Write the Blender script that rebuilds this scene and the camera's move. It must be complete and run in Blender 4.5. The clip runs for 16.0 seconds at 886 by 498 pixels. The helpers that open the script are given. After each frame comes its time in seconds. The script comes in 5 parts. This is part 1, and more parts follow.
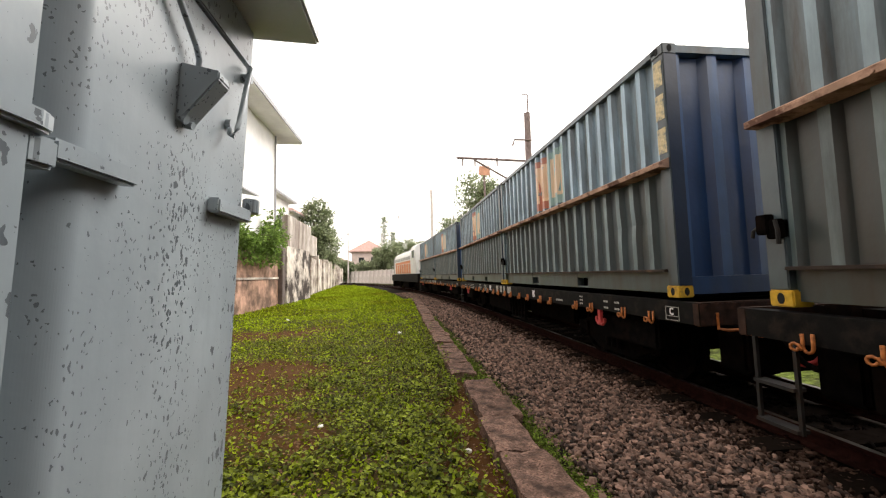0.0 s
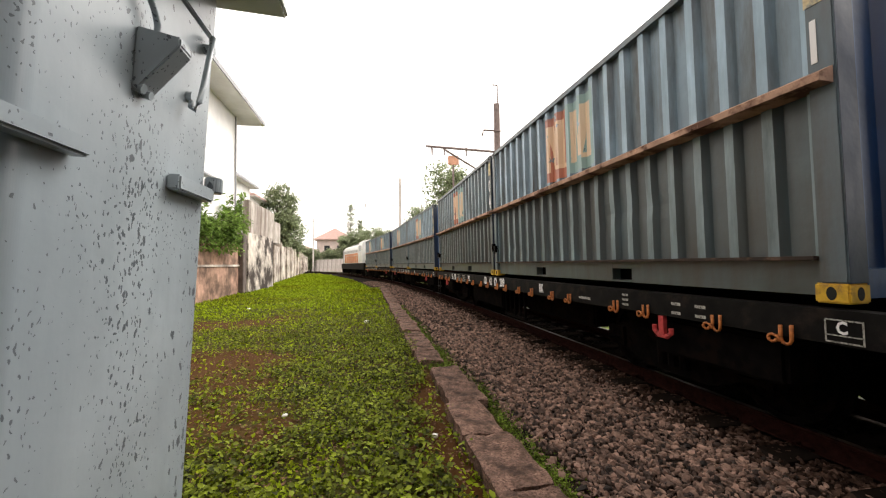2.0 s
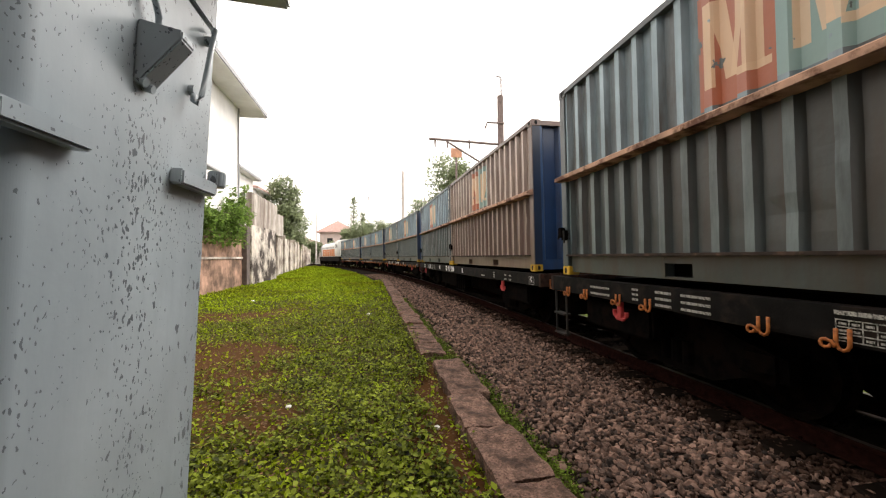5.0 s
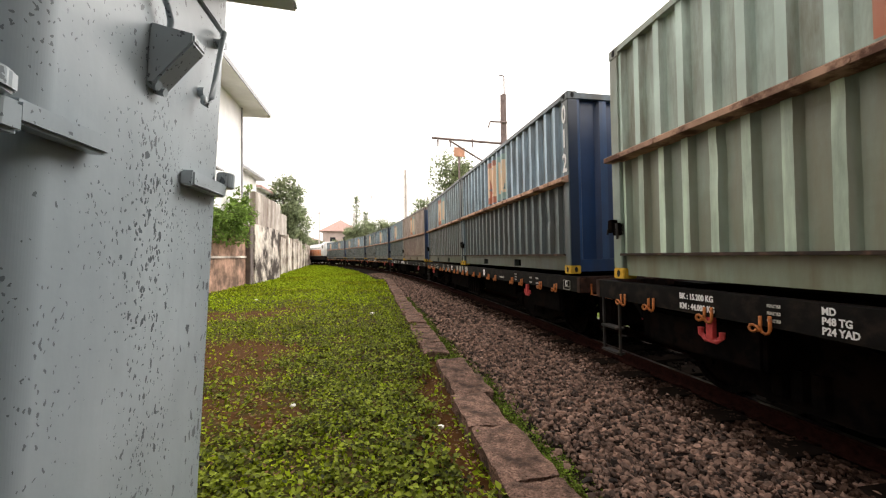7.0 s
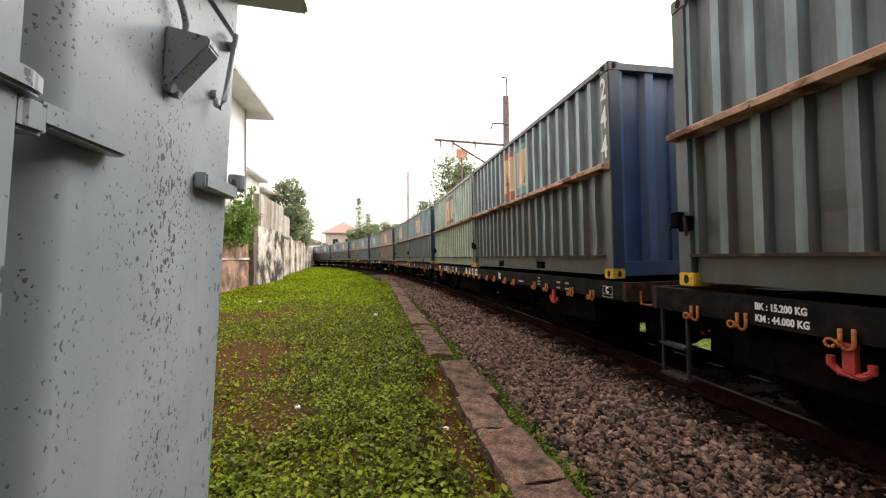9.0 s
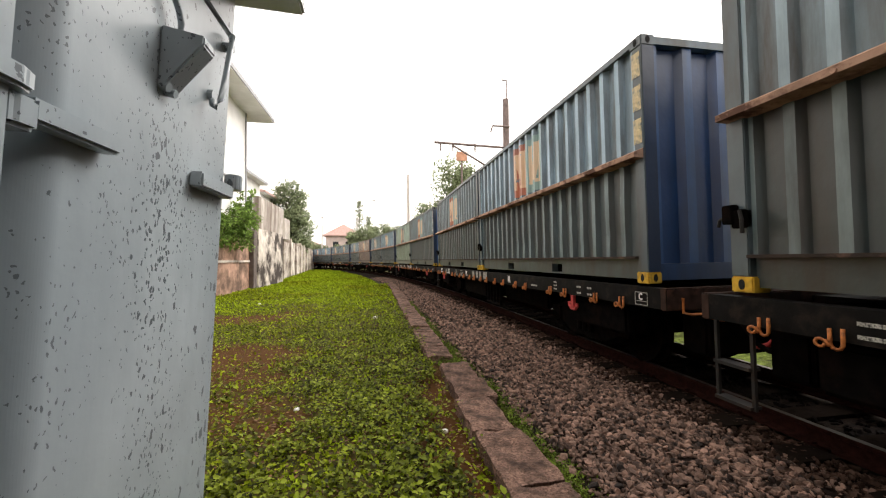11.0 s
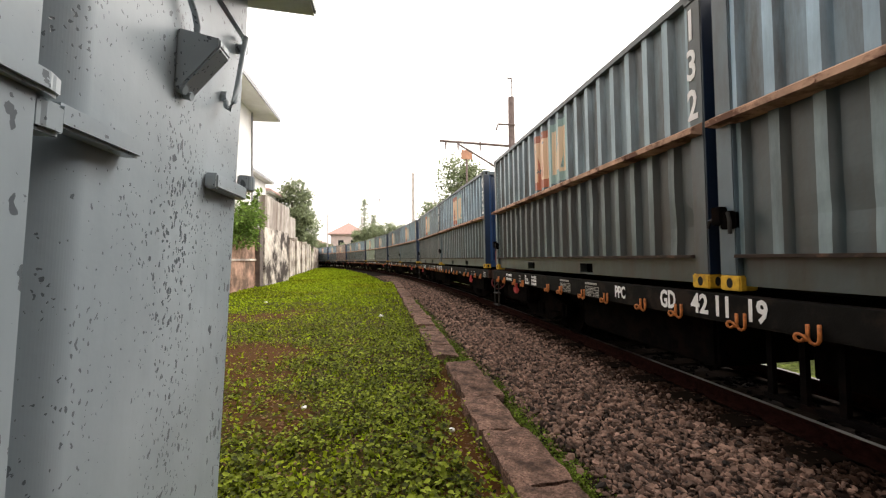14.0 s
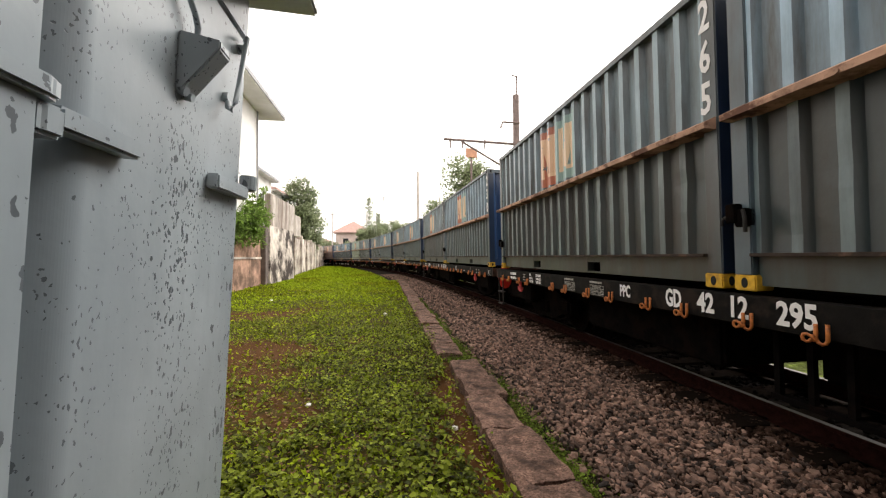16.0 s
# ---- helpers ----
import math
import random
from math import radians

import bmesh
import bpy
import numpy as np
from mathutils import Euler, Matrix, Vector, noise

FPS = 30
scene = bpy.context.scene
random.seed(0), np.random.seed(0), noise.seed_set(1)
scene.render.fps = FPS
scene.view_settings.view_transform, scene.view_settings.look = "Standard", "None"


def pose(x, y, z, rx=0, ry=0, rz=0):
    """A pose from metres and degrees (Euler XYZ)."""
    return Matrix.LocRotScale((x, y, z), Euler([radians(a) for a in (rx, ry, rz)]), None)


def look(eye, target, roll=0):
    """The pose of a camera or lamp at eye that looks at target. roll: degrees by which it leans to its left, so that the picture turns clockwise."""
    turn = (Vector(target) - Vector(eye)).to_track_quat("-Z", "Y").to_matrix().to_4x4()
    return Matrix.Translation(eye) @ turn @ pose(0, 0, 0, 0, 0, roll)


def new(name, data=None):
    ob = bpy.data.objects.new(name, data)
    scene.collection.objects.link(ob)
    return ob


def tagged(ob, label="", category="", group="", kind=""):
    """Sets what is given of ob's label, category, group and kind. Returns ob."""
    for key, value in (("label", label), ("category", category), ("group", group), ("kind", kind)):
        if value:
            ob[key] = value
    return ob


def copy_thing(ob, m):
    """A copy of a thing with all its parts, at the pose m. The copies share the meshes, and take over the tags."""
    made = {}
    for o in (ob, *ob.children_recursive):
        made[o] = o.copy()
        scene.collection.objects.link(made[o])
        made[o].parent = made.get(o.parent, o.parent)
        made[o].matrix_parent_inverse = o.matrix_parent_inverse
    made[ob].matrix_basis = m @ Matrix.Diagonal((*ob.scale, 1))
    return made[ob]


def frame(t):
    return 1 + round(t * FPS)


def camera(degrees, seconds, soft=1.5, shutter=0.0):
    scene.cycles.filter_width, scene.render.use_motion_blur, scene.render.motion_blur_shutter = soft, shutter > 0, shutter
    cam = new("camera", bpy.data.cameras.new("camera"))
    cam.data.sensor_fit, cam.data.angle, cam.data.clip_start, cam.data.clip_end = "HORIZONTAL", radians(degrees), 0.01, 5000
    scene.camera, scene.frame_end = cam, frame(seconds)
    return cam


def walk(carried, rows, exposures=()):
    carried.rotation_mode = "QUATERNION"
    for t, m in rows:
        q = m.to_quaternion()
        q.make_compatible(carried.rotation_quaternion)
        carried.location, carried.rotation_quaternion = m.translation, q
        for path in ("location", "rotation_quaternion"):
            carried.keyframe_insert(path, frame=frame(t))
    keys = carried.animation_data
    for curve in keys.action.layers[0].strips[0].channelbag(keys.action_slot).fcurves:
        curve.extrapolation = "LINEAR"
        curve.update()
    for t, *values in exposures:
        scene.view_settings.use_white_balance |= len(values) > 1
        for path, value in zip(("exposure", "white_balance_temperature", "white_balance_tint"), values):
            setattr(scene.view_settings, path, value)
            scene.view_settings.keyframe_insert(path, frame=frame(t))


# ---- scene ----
CAM_ROWS = [
    (0.0, 0.046, -0.003, 1.554, 5.85, 3.83, -1.31),
    (0.5, 0.040, -0.014, 1.548, 7.10, 4.25, -1.31),
    (1.0, 0.035, -0.017, 1.544, 8.39, 4.17, -1.14),
    (1.5, 0.034, -0.011, 1.544, 9.75, 3.20, -0.89),
    (2.0, 0.034, -0.004, 1.541, 10.66, 2.15, -0.77),
    (2.5, 0.039, 0.001, 1.541, 10.88, 1.48, -0.69),
    (3.0, 0.045, 0.005, 1.541, 10.83, 1.26, -0.66),
    (3.5, 0.052, 0.001, 1.540, 10.64, 1.24, -0.66),
    (4.0, 0.047, 0.000, 1.541, 10.52, 1.23, -0.66),
    (6.5, 0.022, -0.004, 1.551, 9.89, 0.88, -0.49),
    (7.0, 0.021, -0.004, 1.550, 9.85, 0.97, -0.54),
    (7.5, 0.018, -0.004, 1.550, 9.75, 0.98, -0.50),
    (8.0, 0.011, -0.006, 1.553, 9.72, 0.77, -0.50),
    (8.5, 0.001, -0.002, 1.555, 9.48, 0.92, -0.51),
    (9.0, 0.000, -0.000, 1.550, 9.50, 1.22, -0.59),
    (11.5, 0.012, -0.002, 1.542, 9.43, 1.61, -0.61),
    (12.0, 0.011, -0.001, 1.542, 9.24, 1.57, -0.60),
    (12.5, 0.009, -0.001, 1.544, 9.06, 1.50, -0.59),
    (13.0, 0.001, -0.001, 1.546, 8.99, 1.44, -0.58),
    (13.5, -0.007, 0.001, 1.548, 8.86, 1.37, -0.55),
    (14.0, -0.007, 0.001, 1.548, 8.75, 1.39, -0.56),
    (14.5, -0.000, 0.001, 1.549, 8.53, 1.24, -0.51),
    (15.0, 0.005, 0.001, 1.548, 8.33, 1.27, -0.53),
    (15.5, 0.007, -0.004, 1.550, 8.20, 1.21, -0.52),
    (16.0, 0.004, -0.003, 1.551, 8.05, 1.14, -0.53),
]

# The camera: held in the hand beside a trackside cabinet.
cam = camera(98.5, 16.0, soft=1.2)


def aim(x, y, z, yaw, pitch, roll):
    """A pose at (x, y, z) that faces yaw degrees to the right of the track's line and pitch degrees up."""
    a, b = radians(yaw), radians(pitch)
    way = Vector((math.sin(a) * math.cos(b), math.cos(a) * math.cos(b), math.sin(b)))
    return look((x, y, z), Vector((x, y, z)) + way, roll)


walk(cam, [(t, aim(*r)) for t, *r in CAM_ROWS])

# ---- light: a white overcast sky, brightest behind the camera ----
world = bpy.data.worlds.new("overcast_sky")
scene.world = world
world.use_nodes = True
wn, wl = world.node_tree.nodes, world.node_tree.links
wn.clear()
sky = wn.new("ShaderNodeTexSky")
sky.sky_type, sky.sun_disc = "NISHITA", False
sky.sun_elevation, sky.sun_rotation = radians(43), radians(53)
sky.dust_density, sky.air_density = 4.0, 1.0
pale = wn.new("ShaderNodeHueSaturation")
pale.inputs["Saturation"].default_value = 0.12
mixw = wn.new("ShaderNodeMix")
mixw.data_type, mixw.blend_type = "RGBA", "MIX"
mixw.inputs["Factor"].default_value = 0.62
mixw.inputs["B"].default_value = (10.1, 9.25, 8.5, 1)
bg = wn.new("ShaderNodeBackground")
bg.inputs["Strength"].default_value = 0.15
wout = wn.new("ShaderNodeOutputWorld")
wl.new(sky.outputs["Color"], pale.inputs["Color"])
wl.new(pale.outputs["Color"], mixw.inputs["A"])
wl.new(mixw.outputs["Result"], bg.inputs["Color"])
wl.new(bg.outputs["Background"], wout.inputs["Surface"])

sun_data = bpy.data.lights.new("sun", "SUN")
sun_data.energy, sun_data.angle, sun_data.color = 1.5, radians(34), (1.0, 0.955, 0.89)
sun = new("sun", sun_data)
sun.matrix_world = look((8.0, 6.0, 9.5), (0, 0, 0))
scene.view_settings.exposure = 0.9

# ---- small helpers ----


def box(bm, x0, x1, y0, y1, z0, z1):
    v = [bm.verts.new(p) for p in ((x0, y0, z0), (x1, y0, z0), (x1, y1, z0), (x0, y1, z0),
                                   (x0, y0, z1), (x1, y0, z1), (x1, y1, z1), (x0, y1, z1))]
    for f in ((3, 2, 1, 0), (4, 5, 6, 7), (0, 1, 5, 4), (1, 2, 6, 5), (2, 3, 7, 6), (3, 0, 4, 7)):
        bm.faces.new([v[i] for i in f])
    return v


def rod(bm, a, b, r, n=8, r2=None):
    a, b = Vector(a), Vector(b)
    q = (b - a).to_track_quat("Z", "Y")
    rings = []
    for p, rr in ((a, r), (b, r if r2 is None else r2)):
        rings.append([bm.verts.new(p + q @ Vector((rr * math.cos(i * math.tau / n), rr * math.sin(i * math.tau / n), 0))) for i in range(n)])
    for i in range(n):
        bm.faces.new((rings[0][i], rings[0][(i + 1) % n], rings[1][(i + 1) % n], rings[1][i]))
    bm.faces.new(rings[0][::-1])
    bm.faces.new(rings[1])


def tube(bm, pts, r, n=8):
    """A bent rod through the points."""
    pts = [Vector(p) for p in pts]
    rings = []
    for i, p in enumerate(pts):
        d = (pts[min(i + 1, len(pts) - 1)] - pts[max(i - 1, 0)]).normalized()
        q = d.to_track_quat("Z", "Y")
        rings.append([bm.verts.new(p + q @ Vector((r * math.cos(k * math.tau / n), r * math.sin(k * math.tau / n), 0))) for k in range(n)])
    for i in range(len(pts) - 1):
        a, b = rings[i], rings[i + 1]
        off = min(range(n), key=lambda o: (a[0].co - b[o].co).length)
        for k in range(n):
            bm.faces.new((a[k], a[(k + 1) % n], b[(k + 1 + off) % n], b[(k + off) % n]))
    bm.faces.new(rings[0][::-1])
    bm.faces.new(rings[-1])


def prism(bm, outline, axis, lo, hi):
    """A closed outline of 2D points, drawn out along an axis from lo to hi."""
    def at(p, h):
        return {"x": (h, p[0], p[1]), "y": (p[0], h, p[1]), "z": (p[0], p[1], h)}[axis]
    a = [bm.verts.new(at(p, lo)) for p in outline]
    b = [bm.verts.new(at(p, hi)) for p in outline]
    n = len(a)
    for i in range(n):
        bm.faces.new((a[i], a[(i + 1) % n], b[(i + 1) % n], b[i]))
    bm.faces.new(a[::-1])
    bm.faces.new(b)


def mesh_of(name, bm, material, bevel=0.0, smooth=False):
    if bevel:
        bmesh.ops.bevel(bm, geom=bm.edges[:], offset=bevel, segments=2, affect="EDGES", clamp_overlap=True)
    bmesh.ops.recalc_face_normals(bm, faces=bm.faces)
    me = bpy.data.meshes.new(name)
    bm.to_mesh(me)
    bm.free()
    if smooth:
        me.shade_smooth()
    me.materials.append(material)
    return me


def part(name, bm, material, parent, label="", bevel=0.0, smooth=False, at=None):
    """Links a bmesh, or a mesh, as one mesh object under a thing or a part."""
    me = bm if isinstance(bm, bpy.types.Mesh) else mesh_of(name, bm, material, bevel, smooth)
    ob = new(name, me)
    ob.parent = parent
    if at is not None:
        ob.matrix_basis = at
    return tagged(ob, label)


def thing(name, label, category, m=None, group="", kind=""):
    ob = new(name)
    ob.empty_display_size = 0.2
    if m is not None:
        ob.matrix_basis = m
    return tagged(ob, label, category, group, kind)


def solid(name, bm, material, label, category="", group="", kind="", bevel=0.0, smooth=False):
    ob = new(name, mesh_of(name, bm, material, bevel, smooth))
    return tagged(ob, label, category, group, kind)


def raw_mesh(name, verts, faces, material, smooth=False):
    me = bpy.data.meshes.new(name)
    me.from_pydata(verts, [], faces)
    if smooth:
        me.shade_smooth()
    me.materials.append(material)
    return me


# ---- the track's line: straight beside the camera, then a bend to the left ----
STEP = 0.25
_s = np.arange(-60, 260, STEP)
_turn = np.cumsum(np.clip((_s + 4) / 20, 0, 1) / 180) * STEP
_zero = int(np.searchsorted(_s, 0))
_turn = _turn - _turn[_zero]
_x = np.cumsum(-np.sin(_turn)) * STEP
_y = np.cumsum(np.cos(_turn)) * STEP
_x, _y = _x - _x[_zero] + 3.91, _y - _y[_zero]
RAIL_TOP = 0.24


def on_track(s, off=0.0, z=0.0):
    """The point s metres along the track, off metres to the right of its middle."""
    a = np.interp(s, _s, _turn)
    return Vector((np.interp(s, _s, _x) + off * math.cos(a), np.interp(s, _s, _y) + off * math.sin(a), z))


def ride(s, half):
    """The pose of a vehicle whose middle is at s, carried on two bogies half a base apart."""
    a, b = on_track(s - half), on_track(s + half)
    d = b - a
    # vehicles lean into the bend, lean and shift set to fit the camera's view
    return Matrix.Translation(((a + b) / 2) + Vector((0.008, 0, RAIL_TOP + 0.006))) @ Matrix.Rotation(math.atan2(-d.x, d.y), 4, "Z") @ Matrix.Rotation(radians(-0.6), 4, "Y")


def sweep(name, outline, s_list, material, lift=0.0):
    """A profile of (off, z) points drawn along the track."""
    verts, faces, n = [], [], len(outline)
    for s in s_list:
        for off, z in outline:
            verts.append(on_track(s, off, z + lift))
    for i in range(len(s_list) - 1):
        for k in range(n - 1):
            a = i * n + k
            faces.append((a, a + 1, a + n + 1, a + n))
    return raw_mesh(name, verts, faces, material)


# ---- materials ----


def mat(name, base, rough=0.8, metal=0.0, spread=0.15, scale=6.0, second=None, amount=0.5, scale2=1.2, bump=0.15, bump_scale=60.0,
        random=0.0, island=0.0, streak=False, contrast=0.12, spec=0.4, relief=0.01):
    """A paint or mineral surface: base colour with fine variation, stained in patches with a second colour, with fine relief."""
    m = bpy.data.materials.new(name)
    m.use_nodes = True
    n, l = m.node_tree.nodes, m.node_tree.links
    bsdf = n["Principled BSDF"]
    co = n.new("ShaderNodeTexCoord")
    fine = n.new("ShaderNodeTexNoise")
    fine.inputs["Scale"].default_value, fine.inputs["Detail"].default_value = scale, 6
    l.new(co.outputs["Object"], fine.inputs["Vector"])
    ramp = n.new("ShaderNodeMapRange")
    ramp.inputs["To Min"].default_value, ramp.inputs["To Max"].default_value = 1 - spread * 2, 1 + spread * 2
    ramp.inputs["From Min"].default_value, ramp.inputs["From Max"].default_value = 0.25, 0.75
    l.new(fine.outputs["Fac"], ramp.inputs["Value"])
    mul = n.new("ShaderNodeMix")
    mul.data_type, mul.blend_type = "RGBA", "MULTIPLY"
    mul.inputs["Factor"].default_value = 1
    mul.inputs["A"].default_value = (*base, 1)
    l.new(ramp.outputs["Result"], mul.inputs["B"])
    out = mul.outputs["Result"]
    if second:
        big = n.new("ShaderNodeTexNoise")
        big.inputs["Scale"].default_value, big.inputs["Detail"].default_value, big.inputs["Roughness"].default_value = scale2, 8, 0.65
        if streak:
            stretch = n.new("ShaderNodeMapping")
            stretch.inputs["Scale"].default_value = (1, 1, 0.15)
            l.new(co.outputs["Object"], stretch.inputs["Vector"])
            l.new(stretch.outputs["Vector"], big.inputs["Vector"])
        else:
            l.new(co.outputs["Object"], big.inputs["Vector"])
        mask = n.new("ShaderNodeMapRange")
        mid = 0.72 - 0.44 * amount
        mask.inputs["From Min"].default_value, mask.inputs["From Max"].default_value = mid - contrast / 2, mid + contrast / 2
        l.new(big.outputs["Fac"], mask.inputs["Value"])
        mix = n.new("ShaderNodeMix")
        mix.data_type = "RGBA"
        l.new(mask.outputs["Result"], mix.inputs["Factor"])
        l.new(out, mix.inputs["A"])
        mix.inputs["B"].default_value = (*second, 1)
        out = mix.outputs["Result"]
    if random or island:
        src = n.new("ShaderNodeObjectInfo") if random else n.new("ShaderNodeNewGeometry")
        val = src.outputs["Random" if random else "Random Per Island"]
        amp = random or island
        vr = n.new("ShaderNodeMapRange")
        vr.inputs["To Min"].default_value, vr.inputs["To Max"].default_value = 1 - amp, 1 + amp
        l.new(val, vr.inputs["Value"])
        hs = n.new("ShaderNodeHueSaturation")
        l.new(vr.outputs["Result"], hs.inputs["Value"])
        l.new(out, hs.inputs["Color"])
        out = hs.outputs["Color"]
    l.new(out, bsdf.inputs["Base Color"])
    bsdf.inputs["Roughness"].default_value, bsdf.inputs["Metallic"].default_value = rough, metal
    bsdf.inputs["Specular IOR Level"].default_value = spec
    if bump:
        grain = n.new("ShaderNodeTexNoise")
        grain.inputs["Scale"].default_value, grain.inputs["Detail"].default_value = bump_scale, 4
        l.new(co.outputs["Object"], grain.inputs["Vector"])
        bp = n.new("ShaderNodeBump")
        bp.inputs["Strength"].default_value, bp.inputs["Distance"].default_value = bump, relief
        l.new(grain.outputs["Fac"], bp.inputs["Height"])
        l.new(bp.outputs["Normal"], bsdf.inputs["Normal"])
    return m


M_ballast = mat("ballast_stone", (0.145, 0.090, 0.068), 0.9, spread=0.35, scale=12, island=0.92, bump=0.4, bump_scale=80)
# Stones under and beside the train: its shade is put into the colour.
M_oily_shaded = mat("oily_shaded_ballast_stone", (0.009, 0.007, 0.006), 0.95, spread=0.25, scale=9, island=0.4, bump=0.3, spec=0.02)
M_train_shade = mat("train_shaded_ballast_stone", (0.05, 0.03, 0.022), 0.95, spread=0.3, scale=12, island=0.7, bump=0.4, bump_scale=80, spec=0.05)
# Bed is coloured dark for shade between stones and under the wagons.
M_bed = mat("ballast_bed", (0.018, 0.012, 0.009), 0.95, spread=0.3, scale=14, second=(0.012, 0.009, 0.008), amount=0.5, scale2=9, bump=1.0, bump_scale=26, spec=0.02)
M_kerb = mat("old_kerb_stone", (0.205, 0.126, 0.096), 0.92, spread=0.42, scale=55, second=(0.06, 0.040, 0.032), amount=0.42, scale2=7, contrast=0.22, bump=1.0, bump_scale=42, relief=0.03, spec=0.15, random=0.15)
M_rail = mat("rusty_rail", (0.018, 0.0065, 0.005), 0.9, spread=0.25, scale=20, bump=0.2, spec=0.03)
M_rail_top = mat("rubbed_rail_head", (0.055, 0.04, 0.033), 0.5, 0.6, spread=0.08, bump=0.05)
# Sleeper colour is darkened for the shade below the train.
M_sleeper = mat("shaded_concrete_sleeper", (0.016, 0.012, 0.010), 0.95, spread=0.2, scale=12, second=(0.012, 0.009, 0.007), amount=0.4, scale2=3, spec=0.0)
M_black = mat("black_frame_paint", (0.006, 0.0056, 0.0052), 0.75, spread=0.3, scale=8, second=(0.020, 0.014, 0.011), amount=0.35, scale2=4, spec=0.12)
# Near-black steel: gloom under the wagons is put into the base colour.
M_bogie = mat("near_black_bogie_steel", (0.004, 0.0035, 0.0033), 0.9, spread=0.3, scale=10, second=(0.008, 0.005, 0.004), amount=0.4, scale2=5, spec=0.02)
M_orange = mat("orange_hook_paint", (0.42, 0.135, 0.028), 0.6, spread=0.15, scale=25, second=(0.22, 0.07, 0.02), amount=0.35, scale2=18)
M_red = mat("red_lever_paint", (0.45, 0.05, 0.05), 0.6, spread=0.15, scale=25)
M_yellow = mat("yellow_casting_paint", (0.62, 0.38, 0.03), 0.55, spread=0.12, scale=18, second=(0.3, 0.17, 0.04), amount=0.22, scale2=12)
M_step = mat("grey_step_steel", (0.017, 0.016, 0.015), 0.7, spread=0.2, scale=12, second=(0.03, 0.018, 0.012), amount=0.3, scale2=9, spec=0.3)
M_headstock = mat("rust_brown_beam", (0.034, 0.019, 0.014), 0.8, spread=0.3, scale=9, second=(0.065, 0.030, 0.019), amount=0.4, scale2=6, spec=0.15)
M_hole = mat("hole_shade_black", (0.01, 0.01, 0.01), 0.9, spread=0.1, bump=0)
M_white = mat("white_lettering", (0.78, 0.76, 0.68), 0.6, spread=0.1, scale=30, second=(0.2, 0.19, 0.17), amount=0.2, scale2=25)
M_cream = mat("cream_lettering", (0.62, 0.52, 0.31), 0.7, spread=0.15, scale=30, second=(0.2, 0.22, 0.22), amount=0.38, scale2=11)
M_buttress = mat("black_stained_concrete", (0.60, 0.53, 0.46), 0.92, spread=0.2, scale=2.5, second=(0.045, 0.032, 0.027), amount=0.5, scale2=0.42, contrast=0.10, bump=0.4, bump_scale=20)
M_plaster = mat("weathered_plaster", (0.64, 0.57, 0.50), 0.92, spread=0.16, scale=2.0, second=(0.13, 0.09, 0.07), amount=0.44, scale2=0.6, contrast=0.24, bump=0.4, bump_scale=20)
M_darkwall = mat("dark_brick_render", (0.13, 0.10, 0.09), 0.9, spread=0.2, scale=3)
M_slab = mat("grey_streaked_concrete", (0.50, 0.45, 0.40), 0.92, spread=0.16, scale=2.0, second=(0.17, 0.13, 0.105), amount=0.46, scale2=1.1, streak=True, contrast=0.25, bump=0.4, bump_scale=20)
M_oldwall = mat("old_red_plaster", (0.45, 0.27, 0.195), 0.92, spread=0.2, scale=3, second=(0.13, 0.08, 0.055), amount=0.48, scale2=1.1, contrast=0.2, bump=0.5, bump_scale=18)
M_house = mat("white_house_paint", (0.82, 0.80, 0.78), 0.85, spread=0.05, scale=1.2, second=(0.66, 0.64, 0.6), amount=0.3, scale2=0.5, streak=True, contrast=0.3)
# Tile red is paled: haze is put into the colour.
M_roof_tile = mat("hazed_roof_tile", (0.50, 0.33, 0.29), 0.85, spread=0.15, scale=4)
M_roof_grey = mat("grey_roof_sheet", (0.34, 0.34, 0.35), 0.7, spread=0.1, scale=2)
M_fence = mat("pale_concrete_fence", (0.62, 0.56, 0.52), 0.9, spread=0.1, scale=1.5, second=(0.4, 0.34, 0.3), amount=0.35, scale2=0.6, streak=True)
M_pole = mat("rusty_mast_steel", (0.20, 0.15, 0.14), 0.7, spread=0.2, scale=6)
M_leaf = mat("ground_leaf", (0.138, 0.168, 0.015), 0.55, spread=0.25, scale=3, island=0.95, bump=0, spec=0.12)
M_grass = mat("moss_blade", (0.168, 0.165, 0.011), 0.8, spread=0.25, scale=1.2, island=0.6, second=(0.235, 0.315, 0.014), amount=0.68, scale2=0.25, contrast=0.2, bump=0, spec=0.02)
M_bank = mat("grassy_bank", (0.115, 0.15, 0.024), 0.9, spread=0.4, scale=11, second=(0.05, 0.055, 0.014), amount=0.4, scale2=2.5, bump=1.0, bump_scale=18, relief=0.05, spec=0.05)
# Leaf green is paled to stand in for haze over the trees.
M_tree_leaf = mat("hazed_tree_leaf", (0.27, 0.31, 0.18), 0.65, spread=0.2, scale=1, island=0.5, bump=0, spec=0.3)
M_bark = mat("tree_bark", (0.12, 0.09, 0.07), 0.9, spread=0.3, scale=9)
M_trash = mat("white_litter", (0.8, 0.78, 0.74), 0.7, spread=0.05, bump=0.1)
M_glass = mat("dark_window_glass", (0.02, 0.024, 0.028), 0.1, spread=0.05, bump=0)


